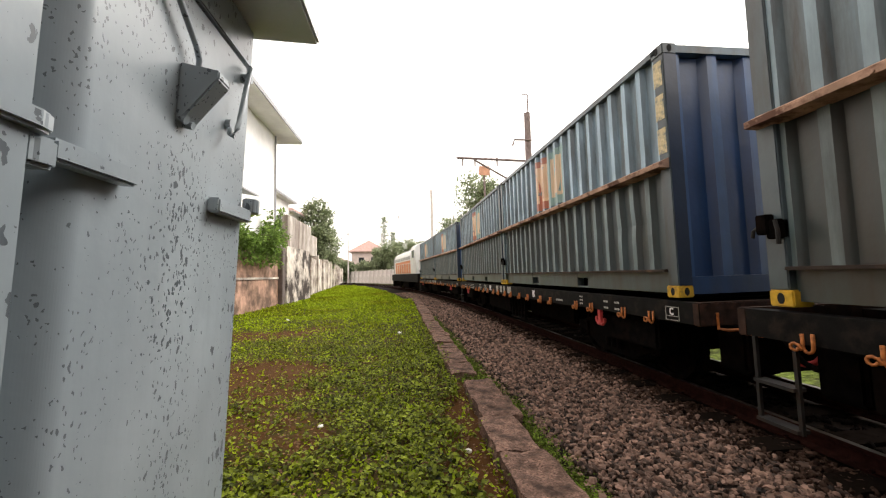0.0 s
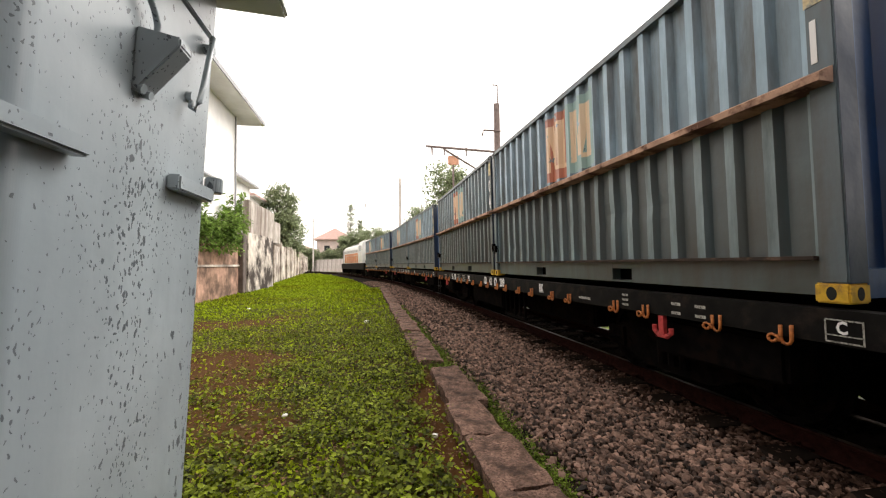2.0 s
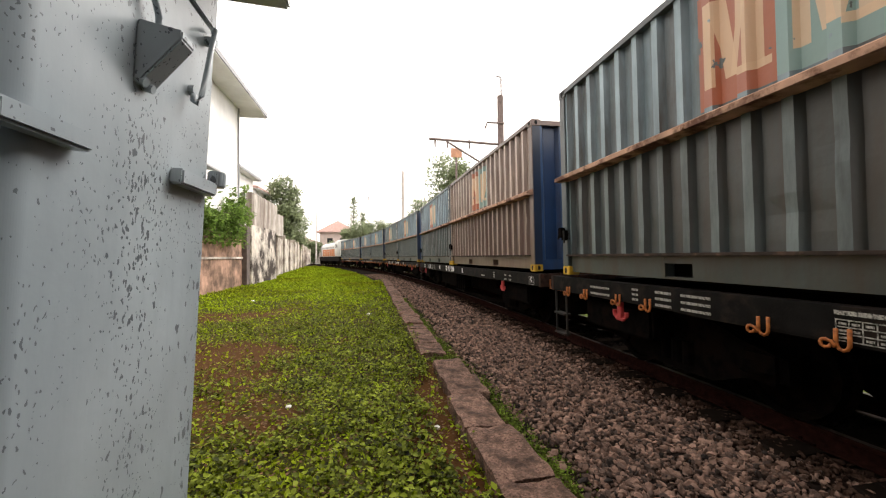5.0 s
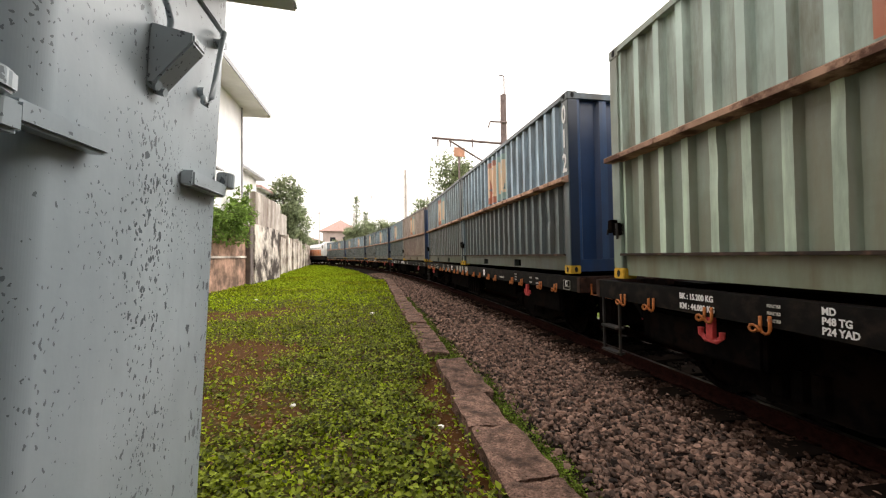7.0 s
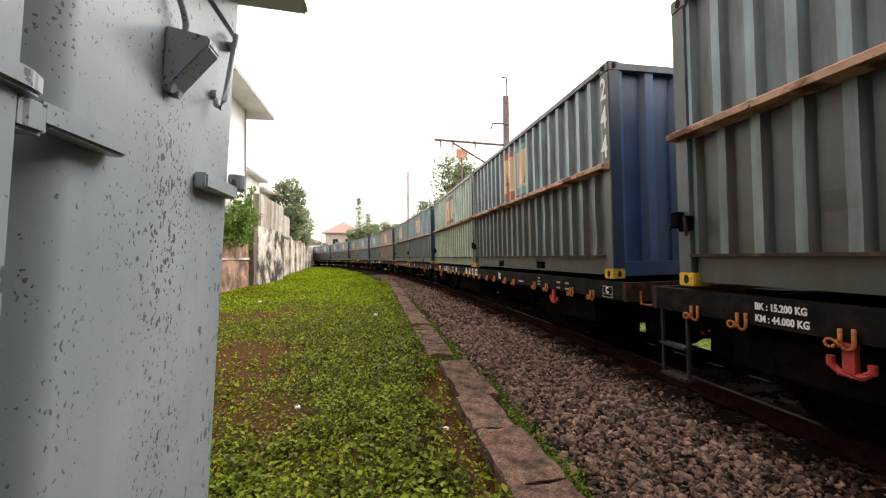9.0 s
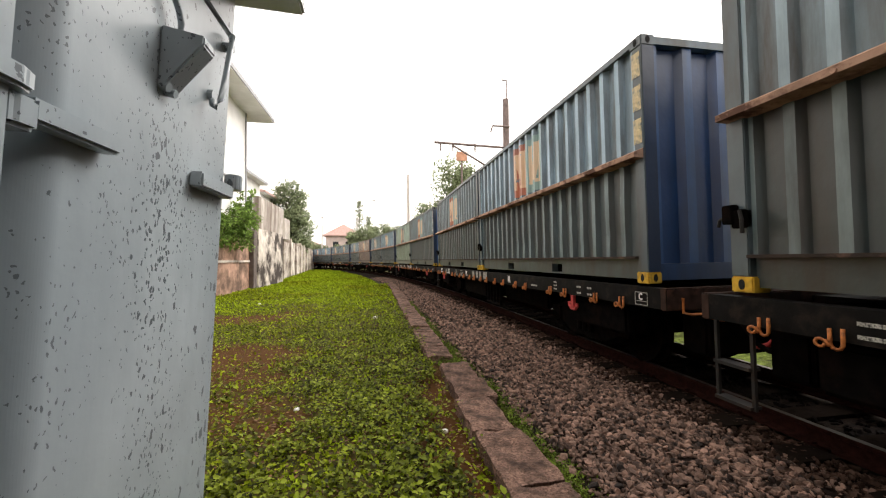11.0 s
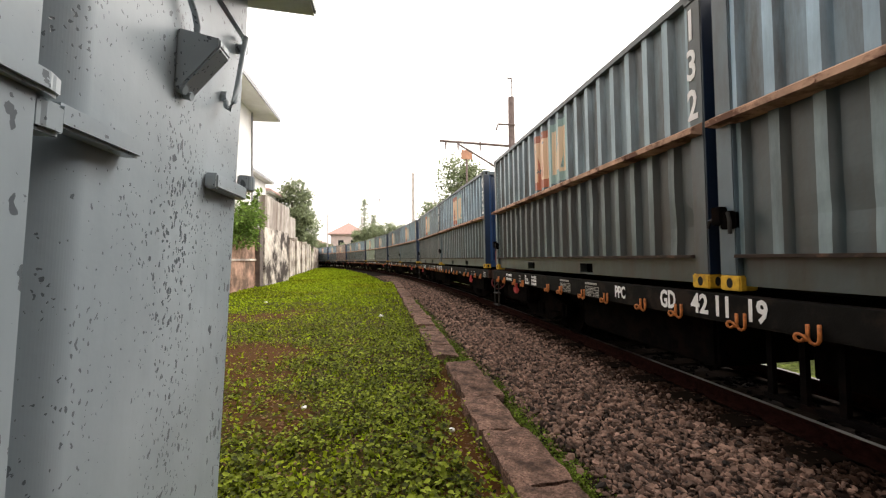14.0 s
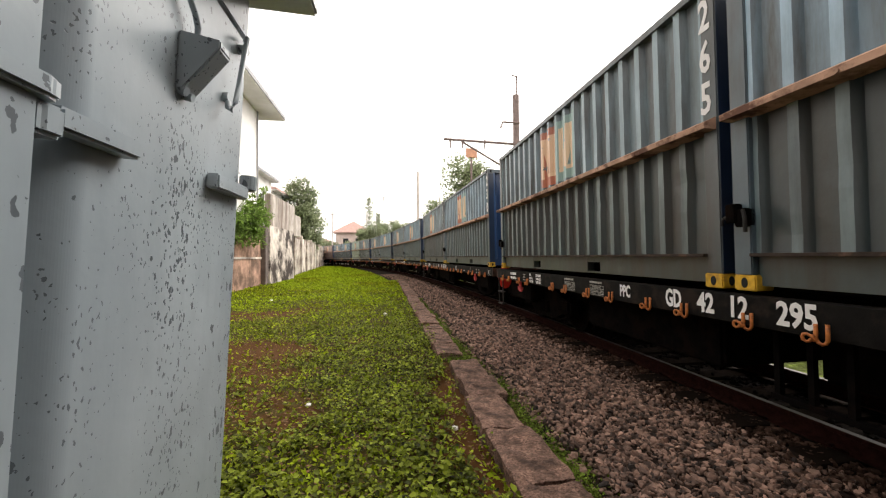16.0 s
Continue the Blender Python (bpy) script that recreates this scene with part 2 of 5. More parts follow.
def make_cabinet_paint():
    """Light grey paint with small dark chips, drawn out downwards and gathered in clusters."""
    m = mat("cabinet_grey_paint", (0.335, 0.38, 0.405), 0.32, spread=0.08, scale=4, second=(0.25, 0.29, 0.315), amount=0.42, scale2=3.0, streak=True, contrast=0.3, bump=0.16, bump_scale=11, spec=0.95)
    n, l = m.node_tree.nodes, m.node_tree.links
    bsdf = n["Principled BSDF"]
    src = bsdf.inputs["Base Color"].links[0].from_socket
    normal = bsdf.inputs["Normal"].links[0].from_node
    co = n.new("ShaderNodeTexCoord")
    wob = n.new("ShaderNodeTexNoise")
    wob.inputs["Scale"].default_value, wob.inputs["Detail"].default_value = 45, 3
    l.new(co.outputs["Object"], wob.inputs["Vector"])
    bend = n.new("ShaderNodeMix")
    bend.data_type, bend.blend_type = "RGBA", "LINEAR_LIGHT"
    bend.inputs["Factor"].default_value = 0.013
    l.new(co.outputs["Object"], bend.inputs["A"])
    l.new(wob.outputs["Color"], bend.inputs["B"])
    total = None
    for scale, size, gate_scale, lo, hi in ((36, 0.24, 3.5, 0.27, 0.77), (105, 0.25, 5, 0.29, 0.75), (24, 0.18, 3.0, 0.45, 0.84)):
        mp = n.new("ShaderNodeMapping")
        mp.inputs["Scale"].default_value = (1, 1.15, 0.55)
        l.new(bend.outputs["Result"], mp.inputs["Vector"])
        vo = n.new("ShaderNodeTexVoronoi")
        vo.inputs["Scale"].default_value = scale
        l.new(mp.outputs["Vector"], vo.inputs["Vector"])
        gate = n.new("ShaderNodeTexNoise")
        gate.inputs["Scale"].default_value, gate.inputs["Detail"].default_value = gate_scale, 3
        l.new(mp.outputs["Vector"], gate.inputs["Vector"])
        reach = n.new("ShaderNodeMapRange")
        reach.inputs["From Min"].default_value, reach.inputs["From Max"].default_value = lo, hi
        reach.inputs["To Min"].default_value, reach.inputs["To Max"].default_value = 0.0, size * 1.5
        l.new(gate.outputs["Fac"], reach.inputs["Value"])
        less = n.new("ShaderNodeMath")
        less.operation = "LESS_THAN"
        l.new(vo.outputs["Distance"], less.inputs[0])
        l.new(reach.outputs["Result"], less.inputs[1])
        if total is None:
            total = less.outputs[0]
        else:
            mx = n.new("ShaderNodeMath")
            mx.operation = "MAXIMUM"
            l.new(total, mx.inputs[0])
            l.new(less.outputs[0], mx.inputs[1])
            total = mx.outputs[0]
    mix = n.new("ShaderNodeMix")
    mix.data_type = "RGBA"
    l.new(total, mix.inputs["Factor"])
    l.new(src, mix.inputs["A"])
    mix.inputs["B"].default_value = (0.080, 0.095, 0.108, 1)
    l.new(mix.outputs["Result"], bsdf.inputs["Base Color"])
    dent = n.new("ShaderNodeBump")
    dent.invert = True
    dent.inputs["Strength"].default_value, dent.inputs["Distance"].default_value = 1.0, 0.009
    l.new(total, dent.inputs["Height"])
    l.new(normal.outputs["Normal"], dent.inputs["Normal"])
    l.new(dent.outputs["Normal"], bsdf.inputs["Normal"])
    return m


def make_soil():
    """Moss over brown soil; the mesh says where the soil lies bare."""
    m = mat("mossy_ground", (0.040, 0.036, 0.007), 0.95, spread=0.3, scale=5, bump=0.9, bump_scale=35, spec=0.1)
    n, l = m.node_tree.nodes, m.node_tree.links
    bsdf = n["Principled BSDF"]
    src = bsdf.inputs["Base Color"].links[0].from_socket
    at = n.new("ShaderNodeAttribute")
    at.attribute_name = "bare"
    co = n.new("ShaderNodeTexCoord")
    rag = n.new("ShaderNodeTexNoise")
    rag.inputs["Scale"].default_value, rag.inputs["Detail"].default_value = 6, 8
    l.new(co.outputs["Object"], rag.inputs["Vector"])
    add = n.new("ShaderNodeMath")
    add.operation = "ADD"
    l.new(at.outputs["Fac"], add.inputs[0])
    l.new(rag.outputs["Fac"], add.inputs[1])
    edge = n.new("ShaderNodeMapRange")
    edge.inputs["From Min"].default_value, edge.inputs["From Max"].default_value = 0.75, 1.05
    l.new(add.outputs[0], edge.inputs["Value"])
    mix = n.new("ShaderNodeMix")
    mix.data_type = "RGBA"
    l.new(edge.outputs["Result"], mix.inputs["Factor"])
    l.new(src, mix.inputs["A"])
    mix.inputs["B"].default_value = (0.062, 0.027, 0.007, 1)
    l.new(mix.outputs["Result"], bsdf.inputs["Base Color"])
    return m


M_cabinet = make_cabinet_paint()
# Paler than the cabinet: the glow on the eave is painted in.
M_cabinet_roof = mat("glow_paled_roof_paint", (0.66, 0.68, 0.69), 0.5, spread=0.05, scale=3, second=(0.5, 0.52, 0.52), amount=0.3, scale2=2.0, spec=0.5)
M_soil = make_soil()
M_fern = mat("fern_frond", (0.17, 0.26, 0.055), 0.65, spread=0.2, scale=2, island=0.45, bump=0, spec=0.2)


def let_light_through(m, share):
    """Thin leaves: part of the light passes."""
    n, l = m.node_tree.nodes, m.node_tree.links
    bsdf = n["Principled BSDF"]
    thin = n.new("ShaderNodeBsdfTranslucent")
    l.new(bsdf.inputs["Base Color"].links[0].from_socket, thin.inputs["Color"])
    mix = n.new("ShaderNodeMixShader")
    mix.inputs["Fac"].default_value = share
    l.new(bsdf.outputs["BSDF"], mix.inputs[1])
    l.new(thin.outputs["BSDF"], mix.inputs[2])
    l.new(mix.outputs["Shader"], n["Material Output"].inputs["Surface"])


for leafy, share in ((M_tree_leaf, 0.5), (M_fern, 0.45), (M_leaf, 0.3), (M_grass, 0.3)):
    let_light_through(leafy, share)

# ---- ground, track ----


def bare(x, y):
    """How bare the ground is at (x, y), from 0, thick growth, to 1, open soil."""
    b = 0.20 + 0.55 * noise.noise((x * 0.55, y * 0.45, 3.0)) + 0.25 * noise.noise((x * 1.7, y * 1.4, 7.0))
    for cx, cy, rx, ry, w in ((-2.3, 6.6, 0.85, 0.9, 1.1), (-3.9, 11.0, 1.3, 0.7, 1.0), (-0.5, 7.4, 0.5, 0.5, 0.5), (-1.4, 3.7, 1.0, 0.8, 0.35), (0.62, 3.2, 0.18, 1.6, 0.7), (-2.6, 4.6, 0.7, 1.2, 0.5)):
        b += w * math.exp(-((x - cx) / rx) ** 2 - ((y - cy) / ry) ** 2)
    if y > 11:
        b -= min(0.5, (y - 11) * 0.06)
    return min(1.0, max(0.0, b))


def trench(x, y):
    """A worn gully along the kerb's garden side."""
    return 0.16 * max(0.0, 1 - abs(x - 0.68) / 0.2) if 1.5 < y < 5.2 else 0.0


def make_ground():
    xs = sorted({round(v, 2) for v in list(np.arange(-12, 8, 0.2)) + list(np.arange(-60, 61, 6)) + [-900, -500, -250, -120, 120, 250, 500, 900]})
    ys = sorted({round(v, 2) for v in list(np.arange(-3, 30, 0.2)) + list(np.arange(-60, 141, 6)) + [-900, -500, -250, -120, 200, 300, 500, 900]})
    verts = [(x, y, -0.5 * trench(x, y) + 0.02 * noise.noise((x * 0.9, y * 0.9, 0)) + 0.014 * noise.noise((x * 3.1, y * 3.1, 2)) if abs(x) < 12 and -3 < y < 30 else 0.0) for y in ys for x in xs]
    n = len(xs)
    faces = [(j * n + i, j * n + i + 1, (j + 1) * n + i + 1, (j + 1) * n + i) for j in range(len(ys) - 1) for i in range(n - 1)]
    me = raw_mesh("ground", verts, faces, M_soil, True)
    att = me.attributes.new("bare", "FLOAT", "POINT")
    att.data.foreach_set("value", [max(bare(v[0], v[1]), 8 * trench(v[0], v[1])) for v in verts])
    tagged(new("ground", me), "mossy green ground with bare brown soil patches", "ground", kind="structure")


def make_track():
    near = list(np.arange(-30, 140, 1.0))
    bed = tagged(new("ballast_bed", sweep("ballast_bed", [(-2.72, -0.03), (-2.5, 0.02), (-1.8, 0.05), (-1.0, 0.055), (-0.5, 0.05), (0.5, 0.05), (1.0, 0.055), (1.7, 0.04), (2.6, -0.05)], near, M_bed)),
                 "dark brown crushed stone track bed", "track bed", kind="structure")
    for side, name in ((-1, "rail"), (1, "rail")):
        c = side * 0.5685
        prof = [(-0.06, -0.15), (-0.06, -0.135), (-0.012, -0.115), (-0.012, -0.04), (-0.034, -0.03), (-0.034, -0.004), (-0.026, 0), (0.026, 0), (0.034, -0.004),
                (0.034, -0.03), (0.012, -0.04), (0.012, -0.115), (0.06, -0.135), (0.06, -0.15)]
        me = sweep("rail", [(c + a, RAIL_TOP + side * 0.005 + b) for a, b in prof], near, M_rail)
        me.materials.append(M_rail_top)
        for p in me.polygons:
            if p.normal.z > 0.95 and p.center.z > RAIL_TOP + side * 0.005 - 0.002:
                p.material_index = 1
        tagged(new(name, me), "brown rusted steel rail with a polished head", "rail", kind="structure")
    # Far-side grass, its bank height added to keep skylight off the track.
    tagged(new("embankment", sweep("embankment", [(0.82, 0.05), (1.35, 0.11), (2.0, 0.32), (3.0, 0.95), (4.4, 1.65), (6.5, 1.9), (10, 1.2), (15, -0.05)], list(np.arange(-30, 30, 1.0)), M_bank)), "grass beyond the track, raised to block skylight under the train", "ground", kind="structure")
    bm = bmesh.new()
    prism(bm, [(-1.0, -0.12), (-1.0, 0.05), (-0.95, 0.09), (-0.3, 0.085), (0.3, 0.085), (0.95, 0.09), (1.0, 0.05), (1.0, -0.12)], "y", -0.12, 0.12)
    me = mesh_of("sleeper", bm, M_sleeper)
    for i in range(110):
        s = -12 + i * 0.6
        p = on_track(s)
        ob = new("sleeper", me)
        ob.matrix_basis = Matrix.Translation(p) @ Matrix.Rotation(float(np.interp(s, _s, _turn)), 4, "Z")
        ob.parent = bed


def make_kerb():
    rng = random.Random(4)
    row = thing("kerb", "row of worn reddish-brown stone kerb blocks beside the ballast", "kerb", kind="structure")
    y = 0.2
    while y < 26:
        ln = rng.uniform(0.5, 1.0) if y < 5 else rng.uniform(0.45, 0.9)
        if 5.32 < y + ln < 6.2 and y < 5.3:
            ln = 5.32 - y
        x0 = np.interp(y, [0, 2.9, 5.3, 5.6, 7.2, 22, 30], [0.76, 0.78, 0.84, 0.70, 0.70, 0.55, 0.3])
        w = 0.38 + rng.uniform(-0.02, 0.03)
        bm = bmesh.new()
        box(bm, -w / 2, w / 2, 0, ln - 0.02, -0.25, 0.115 + rng.uniform(-0.02, 0.02))
        bmesh.ops.subdivide_edges(bm, edges=bm.edges[:], cuts=10 if y < 6 else 5, use_grid_fill=True)
        for v in bm.verts:
            e = max(0, abs(v.co.x) - w / 2 + 0.05) + max(0, v.co.z - 0.08) + max(0, 0.04 - v.co.y) + max(0, v.co.y - ln + 0.05)
            v.co += 0.022 * noise.noise_vector(v.co * 6 + Vector((y * 3, 0, 0))) + 0.010 * noise.noise_vector(v.co * 19 + Vector((y, 0, 0)))
            if v.co.z > 0.06:
                v.co.z -= 0.25 * max(0, e - 0.06)
        part("kerb_stone", bm, M_kerb, row, smooth=False, at=pose(x0 + w / 2 + rng.uniform(-0.02, 0.02), y, 0, rng.uniform(-0.6, 0.6), rng.uniform(-2, 2), rng.uniform(-1.5, 1.5)))
        y += ln
        if 5.25 < y < 5.45:
            y += 0.3


# ---- containers ----
CL, CW, CH = 6.01, 2.438, 2.591
BEAM = 1.36


def wave(length, pitch=0.278, depth=0.055):
    """Points (along, in) of a corrugated sheet between the two ends."""
    n = max(2, int(length / pitch))
    p = length / n
    pts = [(0.0, 0.0)]
    for i in range(n):
        a = i * p
        pts += [(a + 0.13 * p, 0.0), (a + 0.25 * p, depth), (a + 0.75 * p, depth), (a + 0.87 * p, 0.0)]
    return pts + [(length, 0.0)]


def corrugated(pts, z0, z1, place, dents=0.0, seed=0.0):
    """A sheet through pts, upright from z0 to z1; place(along, in, z) gives the point; dents: how deep it is knocked in."""
    bm = bmesh.new()
    levels = np.linspace(z0, z1, 9) if dents else (z0, z1)
    rows = []
    for z in levels:
        row = []
        for a, d in pts:
            knock = 0.0
            if dents and z0 < z < z1 and 0.05 < a:
                knock = dents * (max(0.0, noise.noise((a * 2.1, z * 3.0, seed)) - 0.2) + 0.12 * noise.noise((a * 5.5, z * 6.0, seed + 9)))
            row.append(bm.verts.new(place(a, d + knock, z)))
        rows.append(row)
    for j in range(len(rows) - 1):
        for i in range(len(pts) - 1):
            f = bm.faces.new((rows[j][i], rows[j][i + 1], rows[j + 1][i + 1], rows[j + 1][i]))
            # outer flats take the second paint, a lighter copy for painted light
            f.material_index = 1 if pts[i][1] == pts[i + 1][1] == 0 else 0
    return bm


def paint(name, base, grime, logo=False, spread=0.12, end=None):
    """Weathered container paint, streaked downwards with grime; with the owner's coloured mark where logo is set."""
    m = mat(name, base, 0.38, spread=spread, scale=2.2, second=grime, amount=0.43, scale2=3.4, streak=True, contrast=0.26, bump=0.22, bump_scale=3.2, relief=0.05, random=0.16, spec=0.8)
    if logo:
        n, l = m.node_tree.nodes, m.node_tree.links
        bsdf = n["Principled BSDF"]
        src = bsdf.inputs["Base Color"].links[0].from_socket
        co = n.new("ShaderNodeTexCoord")
        sep = n.new("ShaderNodeSeparateXYZ")
        l.new(co.outputs["Object"], sep.inputs["Vector"])

        def math_node(op, a, b, c=None):
            q = n.new("ShaderNodeMath")
            q.operation = op
            for i, v in enumerate((a, b) if c is None else (a, b, c)):
                if isinstance(v, (int, float)):
                    q.inputs[i].default_value = v
                else:
                    l.new(v, q.inputs[i])
            return q.outputs[0]

        y, z = sep.outputs["Y"], sep.outputs["Z"]
        wear = n.new("ShaderNodeTexNoise")
        wear.inputs["Scale"].default_value, wear.inputs["Detail"].default_value = 5, 8
        l.new(co.outputs["Object"], wear.inputs["Vector"])
        kept = math_node("GREATER_THAN", wear.outputs["Fac"], 0.36)

        def field(y0, y1, z0, z1, slant=0.0):
            yy = y if not slant else math_node("ADD", y, math_node("MULTIPLY", math_node("SUBTRACT", z, z0), slant))
            a = math_node("MULTIPLY", math_node("GREATER_THAN", yy, y0), math_node("LESS_THAN", yy, y1))
            b = math_node("MULTIPLY", math_node("GREATER_THAN", z, z0), math_node("LESS_THAN", z, z1))
            return math_node("MULTIPLY", math_node("MULTIPLY", a, b), kept)

        def lay(src, fac, colour):
            x = n.new("ShaderNodeMix")
            x.data_type = "RGBA"
            l.new(math_node("MULTIPLY", fac, 0.85), x.inputs["Factor"])
            l.new(src, x.inputs["A"])
            x.inputs["B"].default_value = (*colour, 1)
            return x.outputs["Result"]

        L0 = LOGO[0]
        z0, z1 = BEAM + 0.09, CH - 0.19
        src = lay(src, field(L0 + 0.65, L0 + 1.29, z0, z1), (0.45, 0.12, 0.045))
        src = lay(src, field(L0, L0 + 0.65, z0, z1), (0.035, 0.045, 0.08) if name.startswith("green") else (0.24, 0.38, 0.36))
        cream = (0.72, 0.52, 0.33)
        for base in (L0, L0 + 0.65):
            src = lay(src, field(base + 0.10, base + 0.22, z0 + 0.14, z1 - 0.12), cream)
            src = lay(src, field(base + 0.05, base + 0.27, z0 + 0.14, z0 + 0.20), cream)
            src = lay(src, field(base + 0.46, base + 0.54, z0 + 0.14, z1 - 0.12), cream)
            src = lay(src, field(base + 0.29, base + 0.40, z0 + 0.18, z1 - 0.12, -0.15), cream)
            src = lay(src, field(base + 0.26, base + 0.36, z0 + 0.18, z1 - 0.12, 0.13), cream)
        l.new(src, bsdf.inputs["Base Color"])
    return m


LOGO = (-0.59,)
M_stencil = mat("worn_white_stencil", (0.42, 0.41, 0.37), 0.7, spread=0.2, scale=40, second=(0.05, 0.05, 0.045), amount=0.42, scale2=60)
M_beam = mat("rusty_pink_rail", (0.46, 0.285, 0.20), 0.8, spread=0.2, scale=5, second=(0.12, 0.055, 0.035), amount=0.46, scale2=4, random=0.15)
M_lip = mat("rusty_dark_lip", (0.035, 0.022, 0.016), 0.8, spread=0.3, scale=9, second=(0.12, 0.07, 0.05), amount=0.25, scale2=7)
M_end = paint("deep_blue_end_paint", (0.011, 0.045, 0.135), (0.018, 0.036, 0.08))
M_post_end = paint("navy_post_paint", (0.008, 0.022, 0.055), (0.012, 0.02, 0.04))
# Lighter copy of the end blue: light on the ribs is painted.
M_end_ridge = paint("lit_blue_end_paint", (0.028, 0.085, 0.21), (0.03, 0.06, 0.12))
COATS = {}
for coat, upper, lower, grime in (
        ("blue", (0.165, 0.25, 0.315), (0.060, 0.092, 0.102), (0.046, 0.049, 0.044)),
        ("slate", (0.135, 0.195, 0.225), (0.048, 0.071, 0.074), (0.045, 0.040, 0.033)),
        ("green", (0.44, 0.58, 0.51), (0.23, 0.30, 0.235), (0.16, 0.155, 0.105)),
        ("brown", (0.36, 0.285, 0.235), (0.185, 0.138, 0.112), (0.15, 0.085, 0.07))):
    # Ridges paler, lower troughs darker: light on the folds is painted in.
    ridge_lit = [tuple(v * f + 0.05 for v in c) for c, f in ((upper, 1.65), (lower, 2.3))]
    ridge_lit = [tuple(v * min(1.0, 0.68 / max(c)) for v in c) for c in ridge_lit]
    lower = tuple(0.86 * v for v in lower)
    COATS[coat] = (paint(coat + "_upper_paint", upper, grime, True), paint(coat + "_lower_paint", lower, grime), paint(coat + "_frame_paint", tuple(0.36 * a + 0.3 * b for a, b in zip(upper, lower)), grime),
                   paint(coat + "_lit_ridge_upper_paint", ridge_lit[0], upper, True), paint(coat + "_lit_ridge_lower_paint", ridge_lit[1], lower), paint(coat + "_sill_paint", tuple(1.1 * v for v in lower), grime))


def make_container(coat, label, seed=0.0):
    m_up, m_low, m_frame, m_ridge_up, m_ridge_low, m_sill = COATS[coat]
    c = thing("shipping_container", label, "container", group="containers on the train")
    hx, hy = CW / 2, CL / 2
    pw = 0.15
    pts = wave(CL - 2 * pw)
    low = 0.27
    for side in (-1, 1):
        def place(a, d, z, side=side):
            return (side * (hx - (0.022 if z >= BEAM else 0.045) - d), -hy + pw + a, z)
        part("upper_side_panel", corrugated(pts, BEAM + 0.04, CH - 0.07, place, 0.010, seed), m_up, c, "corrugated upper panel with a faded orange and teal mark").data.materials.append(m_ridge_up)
        part("lower_side_panel", corrugated(pts, low, BEAM - 0.03, place, 0.026, seed + 3), m_low, c, "corrugated lower panel, dusty and dented, painted darker than the upper").data.materials.append(m_ridge_low)
        bm = bmesh.new()
        box(bm, side * hx, side * (hx - 0.10), -hy + 0.1, hy - 0.1, CH - 0.075, CH - 0.012)
        part("top_rail", bm, m_frame, c)
        # sill with two fork pockets
        y0 = -hy + 0.17
        cuts = [] if coat == "green" else [(-1.13, -0.81), (0.81, 1.13)]
        for a, b in cuts + [(hy - 0.16, 0)]:
            bm = bmesh.new()
            box(bm, side * (hx - 0.055), side * (hx - 0.16), y0, a, 0.04, low)
            part("bottom_rail", bm, m_sill, c)
            y0 = b
        for a, b in cuts:
            for z0, z1 in ((0.185, low), (0.04, 0.06)):
                bm = bmesh.new()
                box(bm, side * (hx - 0.058), side * (hx - 0.16), a, b, z0, z1)
                part("pocket_edge", bm, m_sill, c)
        bm = bmesh.new()
        box(bm, side * (hx + 0.026), side * (hx - 0.17), -hy + 0.155, hy - 0.155, low - 0.014, low + 0.012)
        part("panel_lip", bm, M_lip, c, "dark rusty lip under the side panel", bevel=0.003)
        bm = bmesh.new()
        o = hx + 0.105
        prism(bm, [(side * (hx - 0.06), BEAM - 0.065), (side * o, BEAM - 0.055), (side * o, BEAM - 0.008), (side * (hx - 0.01), BEAM + 0.045), (side * (hx - 0.06), BEAM + 0.05)], "y", -hy + 0.02, hy - 0.02)
        part("middle_rail", bm, M_beam, c, "rusty pinkish-brown rail along the side")
        for y in (-2.1, -0.9, 0.7, 2.2):
            bm = bmesh.new()
            rod(bm, (side * (o - 0.005), y, BEAM - 0.04), (side * (o + 0.012), y, BEAM - 0.04), 0.016, 6)
            part("rail_bolt", bm, M_beam, c)
        for end in (-1, 1):
            bm = bmesh.new()
            box(bm, side * (hx - 0.004), side * (hx - pw), end * (hy - 0.004), end * (hy - pw), 0.118, CH - 0.118)
            post = part("corner_post", bm, m_frame, c, bevel=0.008)
            bm = bmesh.new()
            box(bm, side * (hx - 0.013), side * (hx - pw), end * (hy - 0.005), end * (hy - 0.001), 0.12, CH - 0.12)
            part("post_end_face", bm, M_post_end, post, "deep blue end face of the post")
            for z in (0, CH - 0.118):
                bm = bmesh.new()
                box(bm, side * hx, side * (hx - 0.162), end * hy, end * (hy - 0.178), z, z + 0.118)
                cast = part("corner_casting", bm, M_yellow if z == 0 else m_frame, c, "yellow painted corner casting" if z == 0 else "", bevel=0.01)
                # solid black ovals: the shade inside the casting holes is only coloured
                bm = bmesh.new()
                ov = [(end * (hy - 0.089) + 0.026 * math.cos(q), z + 0.059 + 0.04 * math.sin(q)) for q in np.linspace(0, math.tau, 12, endpoint=False)]
                prism(bm, ov, "x", side * (hx + 0.003), side * (hx - 0.02))
                part("casting_hole", bm, M_hole, cast)
                bm = bmesh.new()
                ov = [(side * (hx - 0.081) + 0.026 * math.cos(q), z + 0.059 + 0.04 * math.sin(q)) for q in np.linspace(0, math.tau, 12, endpoint=False)]
                prism(bm, ov, "y", end * (hy + 0.003), end * (hy - 0.02))
                part("casting_hole", bm, M_hole, cast)
    ept = wave(CW - 2 * pw, 0.36, 0.075)
    for end in (-1, 1):
        def place(a, d, z, end=end):
            return (-hx + pw + a, end * (hy - 0.03 - d), z)
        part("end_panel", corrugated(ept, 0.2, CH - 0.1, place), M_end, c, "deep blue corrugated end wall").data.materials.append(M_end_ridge)
